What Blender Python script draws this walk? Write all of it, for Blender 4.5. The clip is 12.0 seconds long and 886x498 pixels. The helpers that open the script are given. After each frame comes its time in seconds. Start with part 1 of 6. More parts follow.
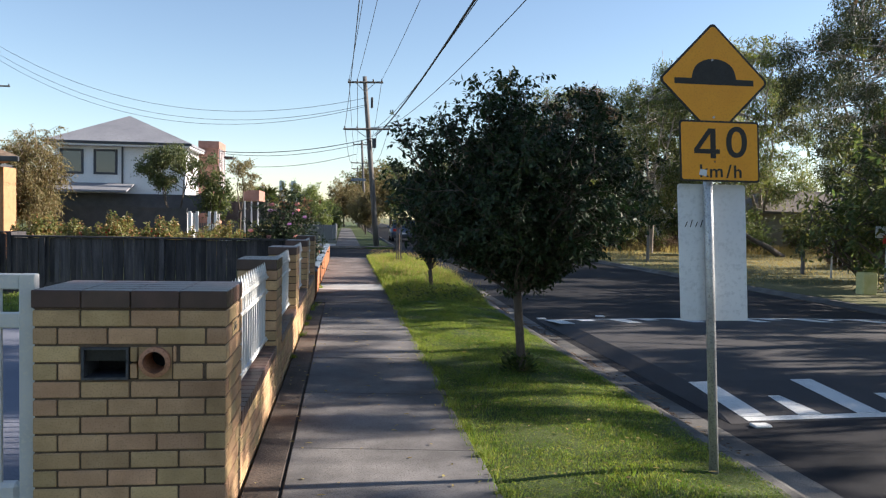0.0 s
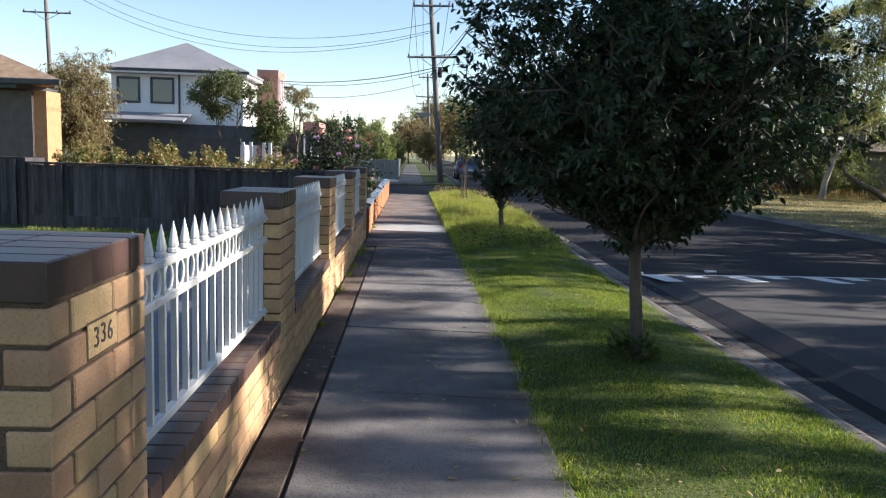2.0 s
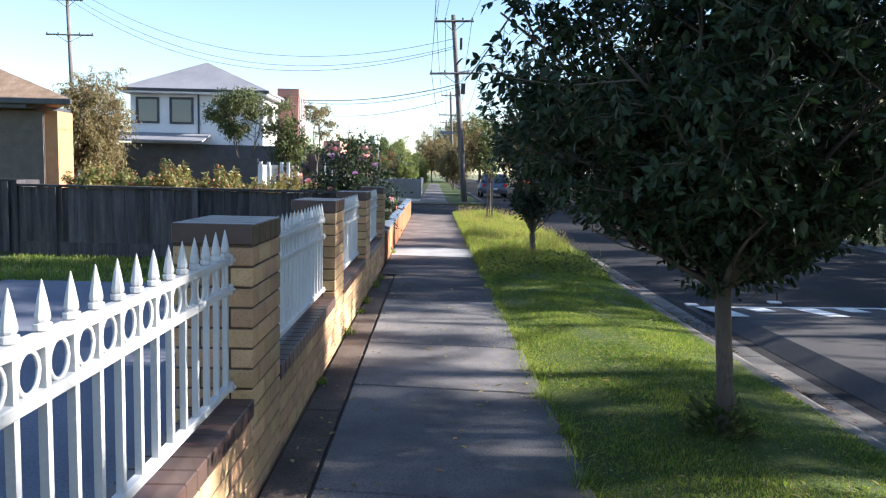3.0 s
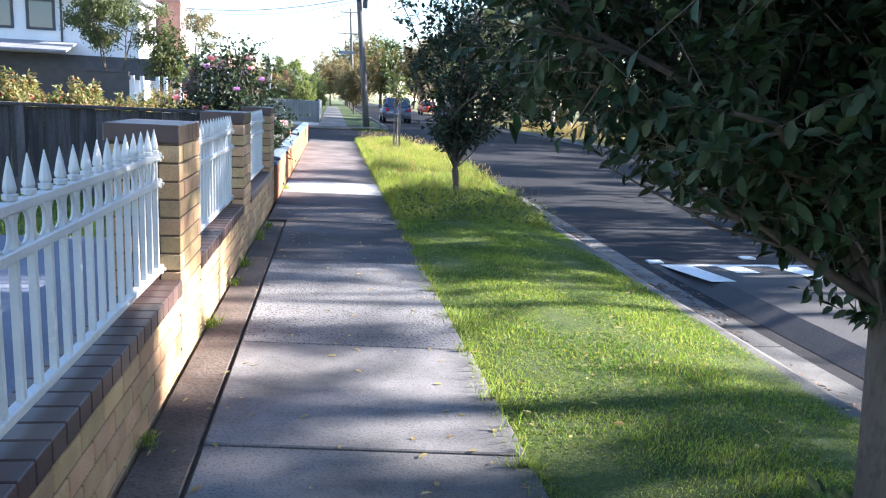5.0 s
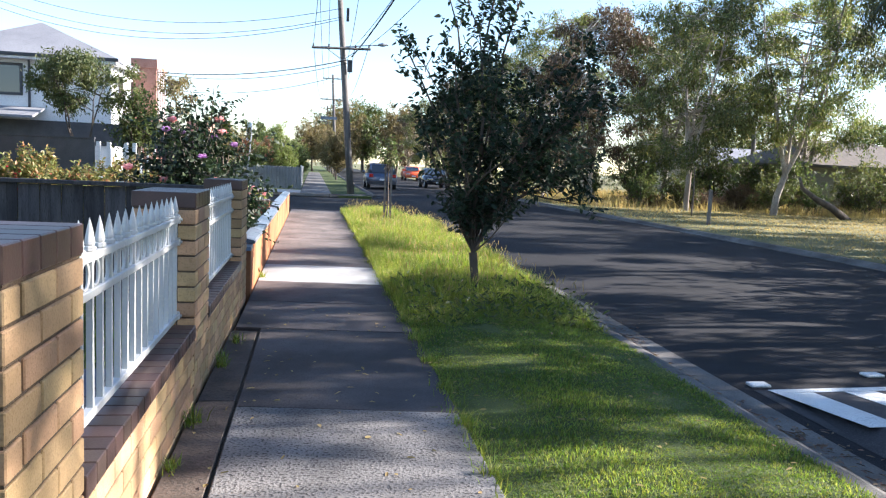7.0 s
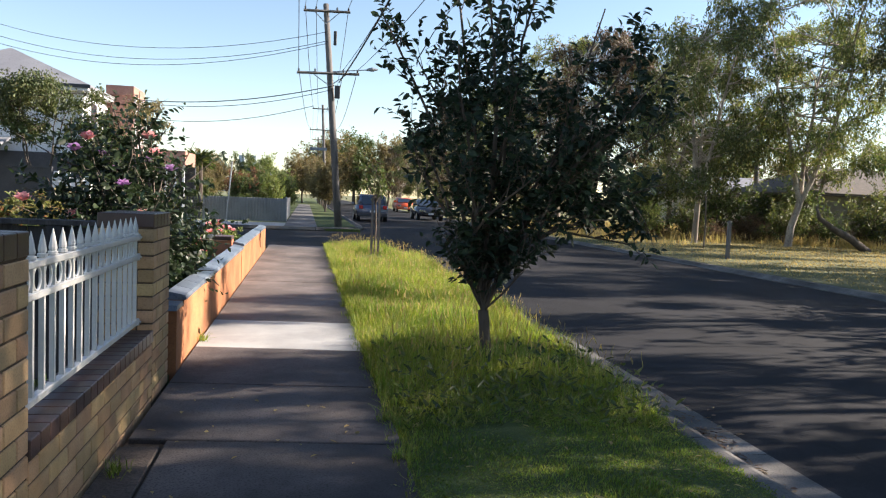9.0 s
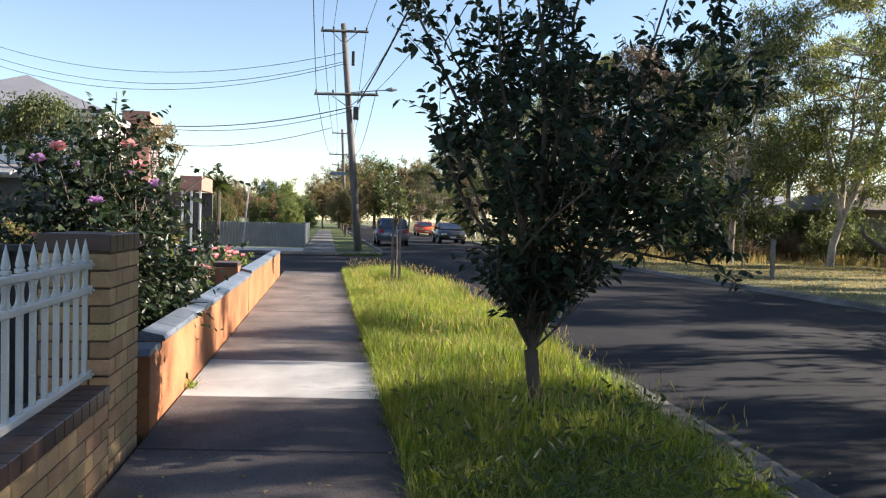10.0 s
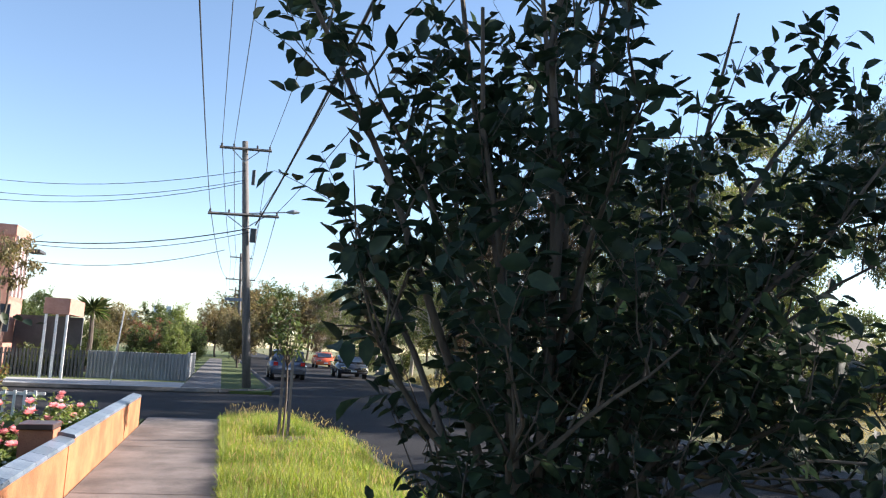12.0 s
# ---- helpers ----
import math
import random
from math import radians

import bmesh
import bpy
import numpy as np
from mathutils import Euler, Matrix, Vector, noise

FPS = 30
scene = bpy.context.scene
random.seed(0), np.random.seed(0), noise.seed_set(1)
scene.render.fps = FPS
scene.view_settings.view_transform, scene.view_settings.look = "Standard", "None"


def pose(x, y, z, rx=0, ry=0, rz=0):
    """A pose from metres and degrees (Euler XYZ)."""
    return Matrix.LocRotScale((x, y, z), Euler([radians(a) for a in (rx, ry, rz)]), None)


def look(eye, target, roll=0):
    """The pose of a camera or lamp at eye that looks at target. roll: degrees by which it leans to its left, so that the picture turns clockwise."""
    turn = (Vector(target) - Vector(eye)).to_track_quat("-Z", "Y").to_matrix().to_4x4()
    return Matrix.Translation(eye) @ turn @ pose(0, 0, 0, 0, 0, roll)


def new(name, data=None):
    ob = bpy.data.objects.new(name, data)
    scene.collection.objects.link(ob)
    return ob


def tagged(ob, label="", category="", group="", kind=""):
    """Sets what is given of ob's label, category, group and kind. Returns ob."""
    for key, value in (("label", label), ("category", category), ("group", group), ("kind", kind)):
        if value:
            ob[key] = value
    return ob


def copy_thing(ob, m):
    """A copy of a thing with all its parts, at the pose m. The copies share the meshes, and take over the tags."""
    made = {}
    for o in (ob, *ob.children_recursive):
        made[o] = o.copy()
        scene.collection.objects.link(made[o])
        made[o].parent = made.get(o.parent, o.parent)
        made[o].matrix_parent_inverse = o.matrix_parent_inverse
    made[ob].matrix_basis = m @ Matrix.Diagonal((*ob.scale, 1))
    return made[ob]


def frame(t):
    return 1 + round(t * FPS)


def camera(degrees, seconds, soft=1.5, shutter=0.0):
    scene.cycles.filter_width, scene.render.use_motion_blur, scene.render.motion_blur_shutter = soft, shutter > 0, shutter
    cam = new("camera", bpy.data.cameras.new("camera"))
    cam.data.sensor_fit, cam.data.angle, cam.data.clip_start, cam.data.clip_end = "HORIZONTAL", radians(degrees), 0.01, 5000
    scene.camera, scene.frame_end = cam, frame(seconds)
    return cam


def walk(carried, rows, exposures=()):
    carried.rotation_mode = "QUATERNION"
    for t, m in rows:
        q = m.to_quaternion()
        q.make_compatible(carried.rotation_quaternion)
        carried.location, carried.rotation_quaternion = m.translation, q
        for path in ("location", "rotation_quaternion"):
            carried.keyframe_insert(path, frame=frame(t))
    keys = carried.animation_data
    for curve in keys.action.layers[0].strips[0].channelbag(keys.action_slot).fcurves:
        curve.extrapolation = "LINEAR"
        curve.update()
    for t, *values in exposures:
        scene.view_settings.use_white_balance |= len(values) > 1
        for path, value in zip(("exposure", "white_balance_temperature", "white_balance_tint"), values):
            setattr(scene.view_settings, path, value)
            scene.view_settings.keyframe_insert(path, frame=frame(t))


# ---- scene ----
cam = camera(60.63, 12.0, soft=1.2)
PATH = [
    (0, (0.599, 0.186, 1.621), (0.857, 2.168, 1.542), 1.10),
    (0.5, (0.644, 0.752, 1.580), (0.763, 2.746, 1.481), 1.47),
    (1, (0.685, 1.368, 1.533), (0.817, 3.360, 1.409), 1.83),
    (1.5, (0.766, 1.985, 1.496), (0.892, 3.974, 1.329), 1.87),
    (2, (0.763, 2.579, 1.478), (0.855, 4.562, 1.233), 1.88),
    (2.5, (0.791, 3.211, 1.459), (0.869, 5.201, 1.271), 0.68),
    (2.7, (0.787, 3.462, 1.476), (0.841, 5.454, 1.297), 1.08),
    (4.3, (0.746, 5.289, 1.383), (0.725, 7.244, 0.964), 1.02),
    (4.5, (0.735, 5.499, 1.390), (0.807, 7.452, 0.966), 0.94),
    (5, (0.741, 6.020, 1.405), (1.038, 7.960, 1.024), 2.89),
    (5.5, (0.689, 6.543, 1.406), (1.104, 8.472, 1.078), 4.12),
    (6, (0.678, 7.050, 1.382), (1.084, 8.982, 1.061), 4.20),
    (6.5, (0.650, 7.595, 1.397), (1.023, 9.541, 1.127), 4.42),
    (7, (0.662, 8.153, 1.438), (1.005, 10.112, 1.224), 2.62),
    (7.2, (0.642, 8.375, 1.427), (1.001, 10.333, 1.236), 2.26),
    (8.8, (0.947, 10.118, 1.410), (1.308, 12.081, 1.285), 2.84),
    (9, (0.983, 10.342, 1.402), (1.343, 12.305, 1.271), 2.30),
    (9.5, (1.084, 10.939, 1.371), (1.427, 12.908, 1.302), 1.22),
    (10, (1.095, 11.524, 1.334), (1.399, 13.500, 1.264), 1.50),
    (10.5, (1.147, 12.169, 1.349), (1.462, 14.143, 1.268), 1.10),
    (11, (1.221, 12.729, 1.435), (1.523, 14.706, 1.456), 2.13),
    (11.5, (1.293, 13.313, 1.485), (1.778, 15.251, 1.573), 1.79),
    (12, (1.421, 13.906, 1.550), (1.959, 15.812, 1.830), 2.68),
]
# the camera brightens and cools its picture in the shade
EXPOSURES = [(t, e, k, 13) for t, e, k in ((0.0, 1.35, 6400), (2.0, 1.5, 6250), (2.7, 1.75, 6050), (4.3, 2.35, 5750), (5.5, 2.75, 5750), (6.5, 2.5, 5850), (7.2, 2.0, 6100), (8.8, 1.65, 6650), (11.0, 1.7, 6500), (12.0, 1.78, 6250))]
walk(cam, [(t, look(eye, target, roll)) for t, eye, target, roll in PATH], EXPOSURES)

# ---- light: low sun over the road's far side, clear sky ----
SUN_EL, SUN_AZ = 25.0, 88.0   # azimuth from +y towards +x
world = bpy.data.worlds.new("sky")
scene.world = world
world.use_nodes = True
_nt = world.node_tree
_sky = _nt.nodes.new("ShaderNodeTexSky")
_sky.sky_type = "NISHITA"
_sky.sun_disc = False
_sky.sun_elevation = radians(SUN_EL)
_sky.sun_rotation = radians(SUN_AZ)
_sky.air_density, _sky.dust_density, _sky.ozone_density = 1.0, 0.12, 1.3
_nt.links.new(_sky.outputs[0], _nt.nodes["Background"].inputs[0])
_nt.nodes["Background"].inputs[1].default_value = 0.074
_sun = bpy.data.lights.new("sun", "SUN")
_sun.energy, _sun.angle, _sun.color = 5.0, radians(0.5), (1.0, 0.91, 0.78)
sun = new("sun", _sun)
_sd = Vector((math.sin(radians(SUN_AZ)) * math.cos(radians(SUN_EL)), math.cos(radians(SUN_AZ)) * math.cos(radians(SUN_EL)), math.sin(radians(SUN_EL))))
sun.matrix_world = look(_sd * 60, (0, 0, 0))


# ---- materials ----
def surface(name, c1, c2, scale=4.0, fine=60.0, rough=0.8, bump=0.3, metal=0.0, c3=None, random_hue=0.0, spec=0.4, bump_dist=0.01, stretch=(1, 1, 1), island=0.0, translucent=0.0, coat=0.0, speck=(0.5, 0.72), stain=0.0):
    """Colour between c1 and c2 by a broad noise, specks of c3 by a fine one, bump from the fine one; world-sized."""
    m = bpy.data.materials.new(name)
    m.use_nodes = True
    nt = m.node_tree
    L, N = nt.links.new, nt.nodes.new
    bsdf = nt.nodes["Principled BSDF"]
    geo = N("ShaderNodeNewGeometry")
    mp = N("ShaderNodeMapping")
    mp.inputs["Scale"].default_value = stretch
    L(geo.outputs["Position"], mp.inputs["Vector"])
    n1 = N("ShaderNodeTexNoise")
    n1.inputs["Scale"].default_value, n1.inputs["Detail"].default_value = scale, 5
    n2 = N("ShaderNodeTexNoise")
    n2.inputs["Scale"].default_value, n2.inputs["Detail"].default_value = fine, 4
    for n in (n1, n2):
        L(mp.outputs[0], n.inputs["Vector"])
    ramp = N("ShaderNodeMapRange")
    ramp.inputs[1].default_value, ramp.inputs[2].default_value = 0.32, 0.68
    L(n1.outputs[0], ramp.inputs[0])
    mix = N("ShaderNodeMix")
    mix.data_type = "RGBA"
    mix.inputs[6].default_value, mix.inputs[7].default_value = (*c1, 1), (*c2, 1)
    L(ramp.outputs[0], mix.inputs[0])
    r2 = N("ShaderNodeMapRange")
    r2.inputs[1].default_value, r2.inputs[2].default_value = speck
    L(n2.outputs[0], r2.inputs[0])
    mix2 = N("ShaderNodeMix")
    mix2.data_type = "RGBA"
    c3 = c3 or tuple(0.55 * v for v in c1)
    mix2.inputs[7].default_value = (*c3, 1)
    L(r2.outputs[0], mix2.inputs[0])
    L(mix.outputs[2], mix2.inputs[6])
    col = mix2.outputs[2]
    if stain:
        n3 = N("ShaderNodeTexNoise")
        n3.inputs["Scale"].default_value, n3.inputs["Detail"].default_value, n3.inputs["Roughness"].default_value = 0.9, 9, 0.68
        L(geo.outputs["Position"], n3.inputs["Vector"])
        r3 = N("ShaderNodeMapRange")
        r3.inputs[1].default_value, r3.inputs[2].default_value = 0.4, 0.62
        r3.inputs[3].default_value, r3.inputs[4].default_value = 1 - stain, 1.08
        L(n3.outputs[0], r3.inputs[0])
        hv = N("ShaderNodeHueSaturation")
        L(r3.outputs[0], hv.inputs["Value"])
        L(col, hv.inputs["Color"])
        col = hv.outputs[0]
    if random_hue or island:
        src = N("ShaderNodeObjectInfo").outputs["Random"] if random_hue else geo.outputs["Random Per Island"]
        amount = random_hue or island
        hs = N("ShaderNodeHueSaturation")
        vr = N("ShaderNodeMapRange")
        vr.inputs[3].default_value, vr.inputs[4].default_value = 1 - amount, 1 + amount
        L(src, vr.inputs[0])
        L(vr.outputs[0], hs.inputs["Value"])
        hr = N("ShaderNodeMapRange")
        hr.inputs[3].default_value, hr.inputs[4].default_value = 0.5 - 0.06 * amount, 0.5 + 0.08 * amount
        ml = N("ShaderNodeMath")
        ml.operation = "MULTIPLY"
        ml.inputs[1].default_value = 7.31
        fr = N("ShaderNodeMath")
        fr.operation = "FRACT"
        L(src, ml.inputs[0])
        L(ml.outputs[0], fr.inputs[0])
        L(fr.outputs[0], hr.inputs[0])
        L(hr.outputs[0], hs.inputs["Hue"])
        L(col, hs.inputs["Color"])
        col = hs.outputs[0]
    L(col, bsdf.inputs["Base Color"])
    bsdf.inputs["Roughness"].default_value = rough
    bsdf.inputs["Metallic"].default_value = metal
    bsdf.inputs["Specular IOR Level"].default_value = spec
    bsdf.inputs["Coat Weight"].default_value = coat
    if bump:
        bp = N("ShaderNodeBump")
        bp.inputs["Strength"].default_value, bp.inputs["Distance"].default_value = bump, bump_dist
        L(n2.outputs[0], bp.inputs["Height"])
        L(bp.outputs[0], bsdf.inputs["Normal"])
    if translucent:
        tr = N("ShaderNodeBsdfTranslucent")
        br = N("ShaderNodeHueSaturation")
        br.inputs["Value"].default_value, br.inputs["Saturation"].default_value = 1.6, 1.15
        L(col, br.inputs["Color"])
        L(br.outputs[0], tr.inputs["Color"])
        ms = N("ShaderNodeMixShader")
        ms.inputs[0].default_value = translucent
        L(bsdf.outputs[0], ms.inputs[1])
        L(tr.outputs[0], ms.inputs[2])
        L(ms.outputs[0], nt.nodes["Material Output"].inputs[0])
    return m


M = {}
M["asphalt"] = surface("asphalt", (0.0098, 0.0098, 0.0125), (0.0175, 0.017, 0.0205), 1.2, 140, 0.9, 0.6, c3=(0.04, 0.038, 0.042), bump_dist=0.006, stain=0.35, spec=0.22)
M["hump"] = surface("hump asphalt", (0.026, 0.0245, 0.027), (0.043, 0.039, 0.04), 1.6, 120, 0.85, 0.5, c3=(0.08, 0.073, 0.073), bump_dist=0.006)
M["paint_white"] = surface("road paint", (0.62, 0.62, 0.6), (0.72, 0.72, 0.7), 6, 90, 0.7, 0.3, c3=(0.3, 0.3, 0.3))
M["concrete"] = surface("footpath concrete", (0.135, 0.127, 0.126), (0.228, 0.213, 0.206), 1.1, 85, 0.9, 0.45, c3=(0.12, 0.108, 0.1), random_hue=0.1, bump_dist=0.006, speck=(0.5, 0.66), stain=0.45)
M["concrete_worn"] = surface("worn footpath concrete with bared stones", (0.155, 0.146, 0.144), (0.262, 0.246, 0.236), 1.4, 62, 0.92, 0.8, c3=(0.06, 0.055, 0.055), random_hue=0.08, bump_dist=0.01, speck=(0.55, 0.61), stain=0.35)
M["concrete_brown"] = surface("brown stained concrete", (0.15, 0.122, 0.112), (0.25, 0.206, 0.188), 1.1, 85, 0.9, 0.45, c3=(0.06, 0.048, 0.044), random_hue=0.1, bump_dist=0.006, speck=(0.5, 0.66), stain=0.45)
# concrete_brown again, darker: the tree shade on these slabs is put into the colour
M["concrete_shaded"] = surface("stained concrete with tree shade put in", (0.078, 0.066, 0.066), (0.145, 0.122, 0.116), 1.1, 85, 0.9, 0.45, c3=(0.06, 0.05, 0.047), random_hue=0.1, bump_dist=0.006, speck=(0.5, 0.66), stain=0.5)
M["concrete_new"] = surface("pale new concrete", (0.32, 0.315, 0.31), (0.42, 0.412, 0.4), 2, 60, 0.85, 0.2, c3=(0.32, 0.31, 0.3), stain=0.2)
M["concrete_old"] = surface("stained edging concrete", (0.085, 0.065, 0.055), (0.16, 0.12, 0.095), 2.2, 60, 0.95, 0.5, c3=(0.05, 0.045, 0.04), stain=0.5)
M["kerb"] = surface("kerb concrete", (0.115, 0.105, 0.098), (0.2, 0.185, 0.168), 2.0, 80, 0.9, 0.4, c3=(0.08, 0.075, 0.07), random_hue=0.12, stain=0.45)
# the blue cast of the shaded paving is put into its base colour
M["driveway"] = surface("driveway concrete", (0.12, 0.13, 0.17), (0.17, 0.18, 0.22), 1.0, 70, 0.85, 0.3)
M["soil"] = surface("soil", (0.07, 0.05, 0.035), (0.12, 0.085, 0.06), 5, 70, 1.0, 0.8)
M["lawn"] = surface("mown lawn soil and thatch", (0.05, 0.075, 0.018), (0.095, 0.115, 0.03), 2.5, 90, 1.0, 0.8, c3=(0.04, 0.06, 0.016), bump_dist=0.02)
M["dry_grass"] = surface("dry reserve grass", (0.085, 0.095, 0.034), (0.2, 0.17, 0.075), 0.5, 30, 1.0, 0.9, c3=(0.09, 0.1, 0.035), bump_dist=0.03)
M["ground"] = surface("open ground", (0.1, 0.12, 0.05), (0.2, 0.18, 0.09), 0.05, 4, 1.0, 0.3)
M["blade"] = surface("grass blade", (0.085, 0.135, 0.026), (0.2, 0.245, 0.055), 1.5, 25, 0.6, 0.0, c3=(0.28, 0.27, 0.09), island=0.42, translucent=0.5)
M["long_grass"] = surface("long seeding grass", (0.12, 0.18, 0.03), (0.25, 0.27, 0.055), 1.2, 20, 0.65, 0.0, c3=(0.4, 0.34, 0.16), island=0.4, translucent=0.5)
M["brush"] = surface("dead brown brush", (0.12, 0.075, 0.05), (0.2, 0.13, 0.09), 0.7, 12, 0.9, 0.0, c3=(0.3, 0.22, 0.14), island=0.35, translucent=0.1)
M["straw"] = surface("dry long grass", (0.26, 0.2, 0.085), (0.4, 0.31, 0.14), 0.6, 15, 0.8, 0.0, c3=(0.25, 0.2, 0.09), island=0.2, translucent=0.4)
M["brick"] = surface("cream brick", (0.46, 0.285, 0.15), (0.56, 0.36, 0.2), 7, 120, 0.85, 0.5, c3=(0.36, 0.225, 0.12), random_hue=0.2, bump_dist=0.004, stain=0.25)
M["brick_cap"] = surface("dark brown capping brick", (0.062, 0.04, 0.036), (0.105, 0.062, 0.052), 6, 120, 0.4, 0.3, c3=(0.08, 0.05, 0.042), random_hue=0.2, bump_dist=0.003)
M["mortar"] = surface("mortar", (0.1, 0.07, 0.048), (0.16, 0.112, 0.075), 12, 150, 1.0, 0.6)
M["white_metal"] = surface("white painted steel", (0.5, 0.5, 0.495), (0.59, 0.59, 0.585), 4, 60, 0.45, 0.1, c3=(0.62, 0.6, 0.55))
M["timber_dark"] = surface("weathered paling", (0.042, 0.039, 0.044), (0.1, 0.09, 0.092), 3, 40, 0.95, 0.6, c3=(0.035, 0.031, 0.033), random_hue=0.42, stretch=(6, 6, 0.6))
M["render_orange"] = surface("terracotta painted render", (0.35, 0.135, 0.058), (0.44, 0.185, 0.08), 2.5, 45, 0.85, 0.35, c3=(0.3, 0.12, 0.06), stain=0.4)
M["cap_tile"] = surface("grey glazed coping tile", (0.105, 0.125, 0.16), (0.165, 0.19, 0.23), 5, 70, 0.35, 0.2, random_hue=0.15)
M["red_brick"] = surface("red brick", (0.3, 0.1, 0.06), (0.4, 0.16, 0.09), 6, 90, 0.85, 0.4, random_hue=0.15)
M["sign_yellow"] = surface("yellow sign sheet", (0.74, 0.3, 0.008), (0.8, 0.34, 0.01), 5, 80, 0.4, 0.02, c3=(0.68, 0.27, 0.008))
M["black"] = surface("black paint", (0.012, 0.012, 0.012), (0.02, 0.02, 0.02), 20, 90, 0.5, 0.05)
M["board_white"] = surface("white board", (0.6, 0.62, 0.66), (0.7, 0.72, 0.75), 2, 40, 0.5, 0.05, c3=(0.55, 0.57, 0.6))
M["galvanised"] = surface("galvanised steel", (0.36, 0.37, 0.39), (0.48, 0.49, 0.5), 14, 90, 0.45, 0.1, metal=0.6)
M["terracotta"] = surface("terracotta pipe", (0.42, 0.2, 0.12), (0.5, 0.26, 0.15), 8, 90, 0.7, 0.3)
M["dark_void"] = surface("near-black for unlit hollows and cracks", (0.01, 0.01, 0.012), (0.018, 0.018, 0.02), 9, 60, 0.9, 0.0)
M["bark"] = surface("grey brown bark", (0.06, 0.048, 0.04), (0.13, 0.105, 0.085), 6, 50, 0.95, 0.9, c3=(0.07, 0.055, 0.045), stretch=(1, 1, 0.3))
M["gum_bark"] = surface("mottled gum bark", (0.2, 0.16, 0.13), (0.46, 0.41, 0.35), 2.0, 30, 0.85, 0.5, c3=(0.11, 0.085, 0.07), stretch=(1, 1, 0.35))
M["leaf_dark"] = surface("dark green leaf", (0.014, 0.027, 0.011), (0.027, 0.047, 0.018), 3, 30, 0.52, 0.0, c3=(0.04, 0.06, 0.028), island=0.35, translucent=0.12, spec=0.25)
M["leaf_pear"] = surface("blue green oval leaf", (0.016, 0.028, 0.018), (0.028, 0.046, 0.026), 3, 30, 0.55, 0.0, c3=(0.045, 0.065, 0.035), island=0.35, translucent=0.28, spec=0.25)
M["leaf_gum"] = surface("olive gum leaf", (0.045, 0.062, 0.022), (0.11, 0.125, 0.045), 0.7, 8, 0.5, 0.0, c3=(0.2, 0.18, 0.06), island=0.5, translucent=0.36)
# leaf_gum darkened: the crown's backlit silhouette is put into the leaf colour
M["leaf_gum_shaded"] = surface("gum leaf darkened for a shaded crown", (0.026, 0.038, 0.016), (0.062, 0.072, 0.028), 0.7, 8, 0.5, 0.0, c3=(0.12, 0.11, 0.04), island=0.45, translucent=0.22)
# leaf_gum lightened: sunlight on the clumps is put into the leaf colour
M["leaf_gum_pale"] = surface("sunlit gum leaf", (0.07, 0.098, 0.033), (0.165, 0.18, 0.062), 0.7, 8, 0.5, 0.0, c3=(0.28, 0.24, 0.08), island=0.45, translucent=0.42)
M["leaf_gum_red"] = surface("bronze gum leaf", (0.05, 0.042, 0.024), (0.1, 0.07, 0.04), 0.9, 8, 0.5, 0.0, c3=(0.15, 0.08, 0.05), island=0.45, translucent=0.25)
M["leaf_mid"] = surface("mid green leaf", (0.036, 0.06, 0.02), (0.085, 0.105, 0.034), 0.8, 9, 0.5, 0.0, c3=(0.2, 0.2, 0.08), island=0.3, translucent=0.4)
M["leaf_olive"] = surface("grey olive leaf", (0.12, 0.11, 0.05), (0.2, 0.16, 0.08), 0.8, 9, 0.6, 0.0, c3=(0.24, 0.16, 0.09), island=0.3, translucent=0.4)
M["leaf_umbrella"] = surface("dull olive leaf", (0.045, 0.065, 0.024), (0.1, 0.115, 0.042), 0.8, 9, 0.55, 0.0, c3=(0.2, 0.19, 0.08), island=0.3, translucent=0.3)
M["leaf_photinia"] = surface("golden photinia leaf", (0.11, 0.14, 0.045), (0.22, 0.2, 0.075), 2, 9, 0.45, 0.0, c3=(0.38, 0.17, 0.1), island=0.35, translucent=0.35, speck=(0.52, 0.68))
M["leaf_red"] = surface("red flowering leaf", (0.05, 0.07, 0.025), (0.2, 0.07, 0.05), 0.6, 7, 0.6, 0.0, c3=(0.34, 0.13, 0.1), island=0.35, translucent=0.3, speck=(0.52, 0.68))
M["leaf_rose"] = surface("dark rose leaf", (0.018, 0.03, 0.014), (0.034, 0.05, 0.022), 3, 20, 0.45, 0.0, island=0.3, translucent=0.25)
M["leaf_garden"] = surface("pale garden leaf", (0.1, 0.14, 0.035), (0.19, 0.22, 0.06), 2, 15, 0.5, 0.0, c3=(0.3, 0.3, 0.16), island=0.3, translucent=0.4)
M["petal_pink"] = surface("pink petal", (0.72, 0.33, 0.38), (0.82, 0.52, 0.52), 9, 60, 0.6, 0.0, c3=(0.85, 0.55, 0.5), island=0.2, translucent=0.35)
M["petal_red"] = surface("red petal", (0.55, 0.05, 0.1), (0.65, 0.12, 0.16), 9, 60, 0.6, 0.0, island=0.2, translucent=0.3)
M["petal_white"] = surface("white petal", (0.66, 0.63, 0.58), (0.76, 0.73, 0.68), 9, 60, 0.6, 0.0, island=0.1, translucent=0.3)
M["petal_mauve"] = surface("mauve petal", (0.4, 0.22, 0.45), (0.52, 0.34, 0.56), 9, 60, 0.6, 0.0, island=0.2, translucent=0.3)
M["wall_white"] = surface("white rendered wall", (0.68, 0.68, 0.69), (0.75, 0.75, 0.75), 0.8, 30, 0.85, 0.15)
M["wall_drab"] = surface("drab weathered cream wall", (0.36, 0.33, 0.28), (0.45, 0.41, 0.35), 0.9, 30, 0.85, 0.2, c3=(0.29, 0.26, 0.22))
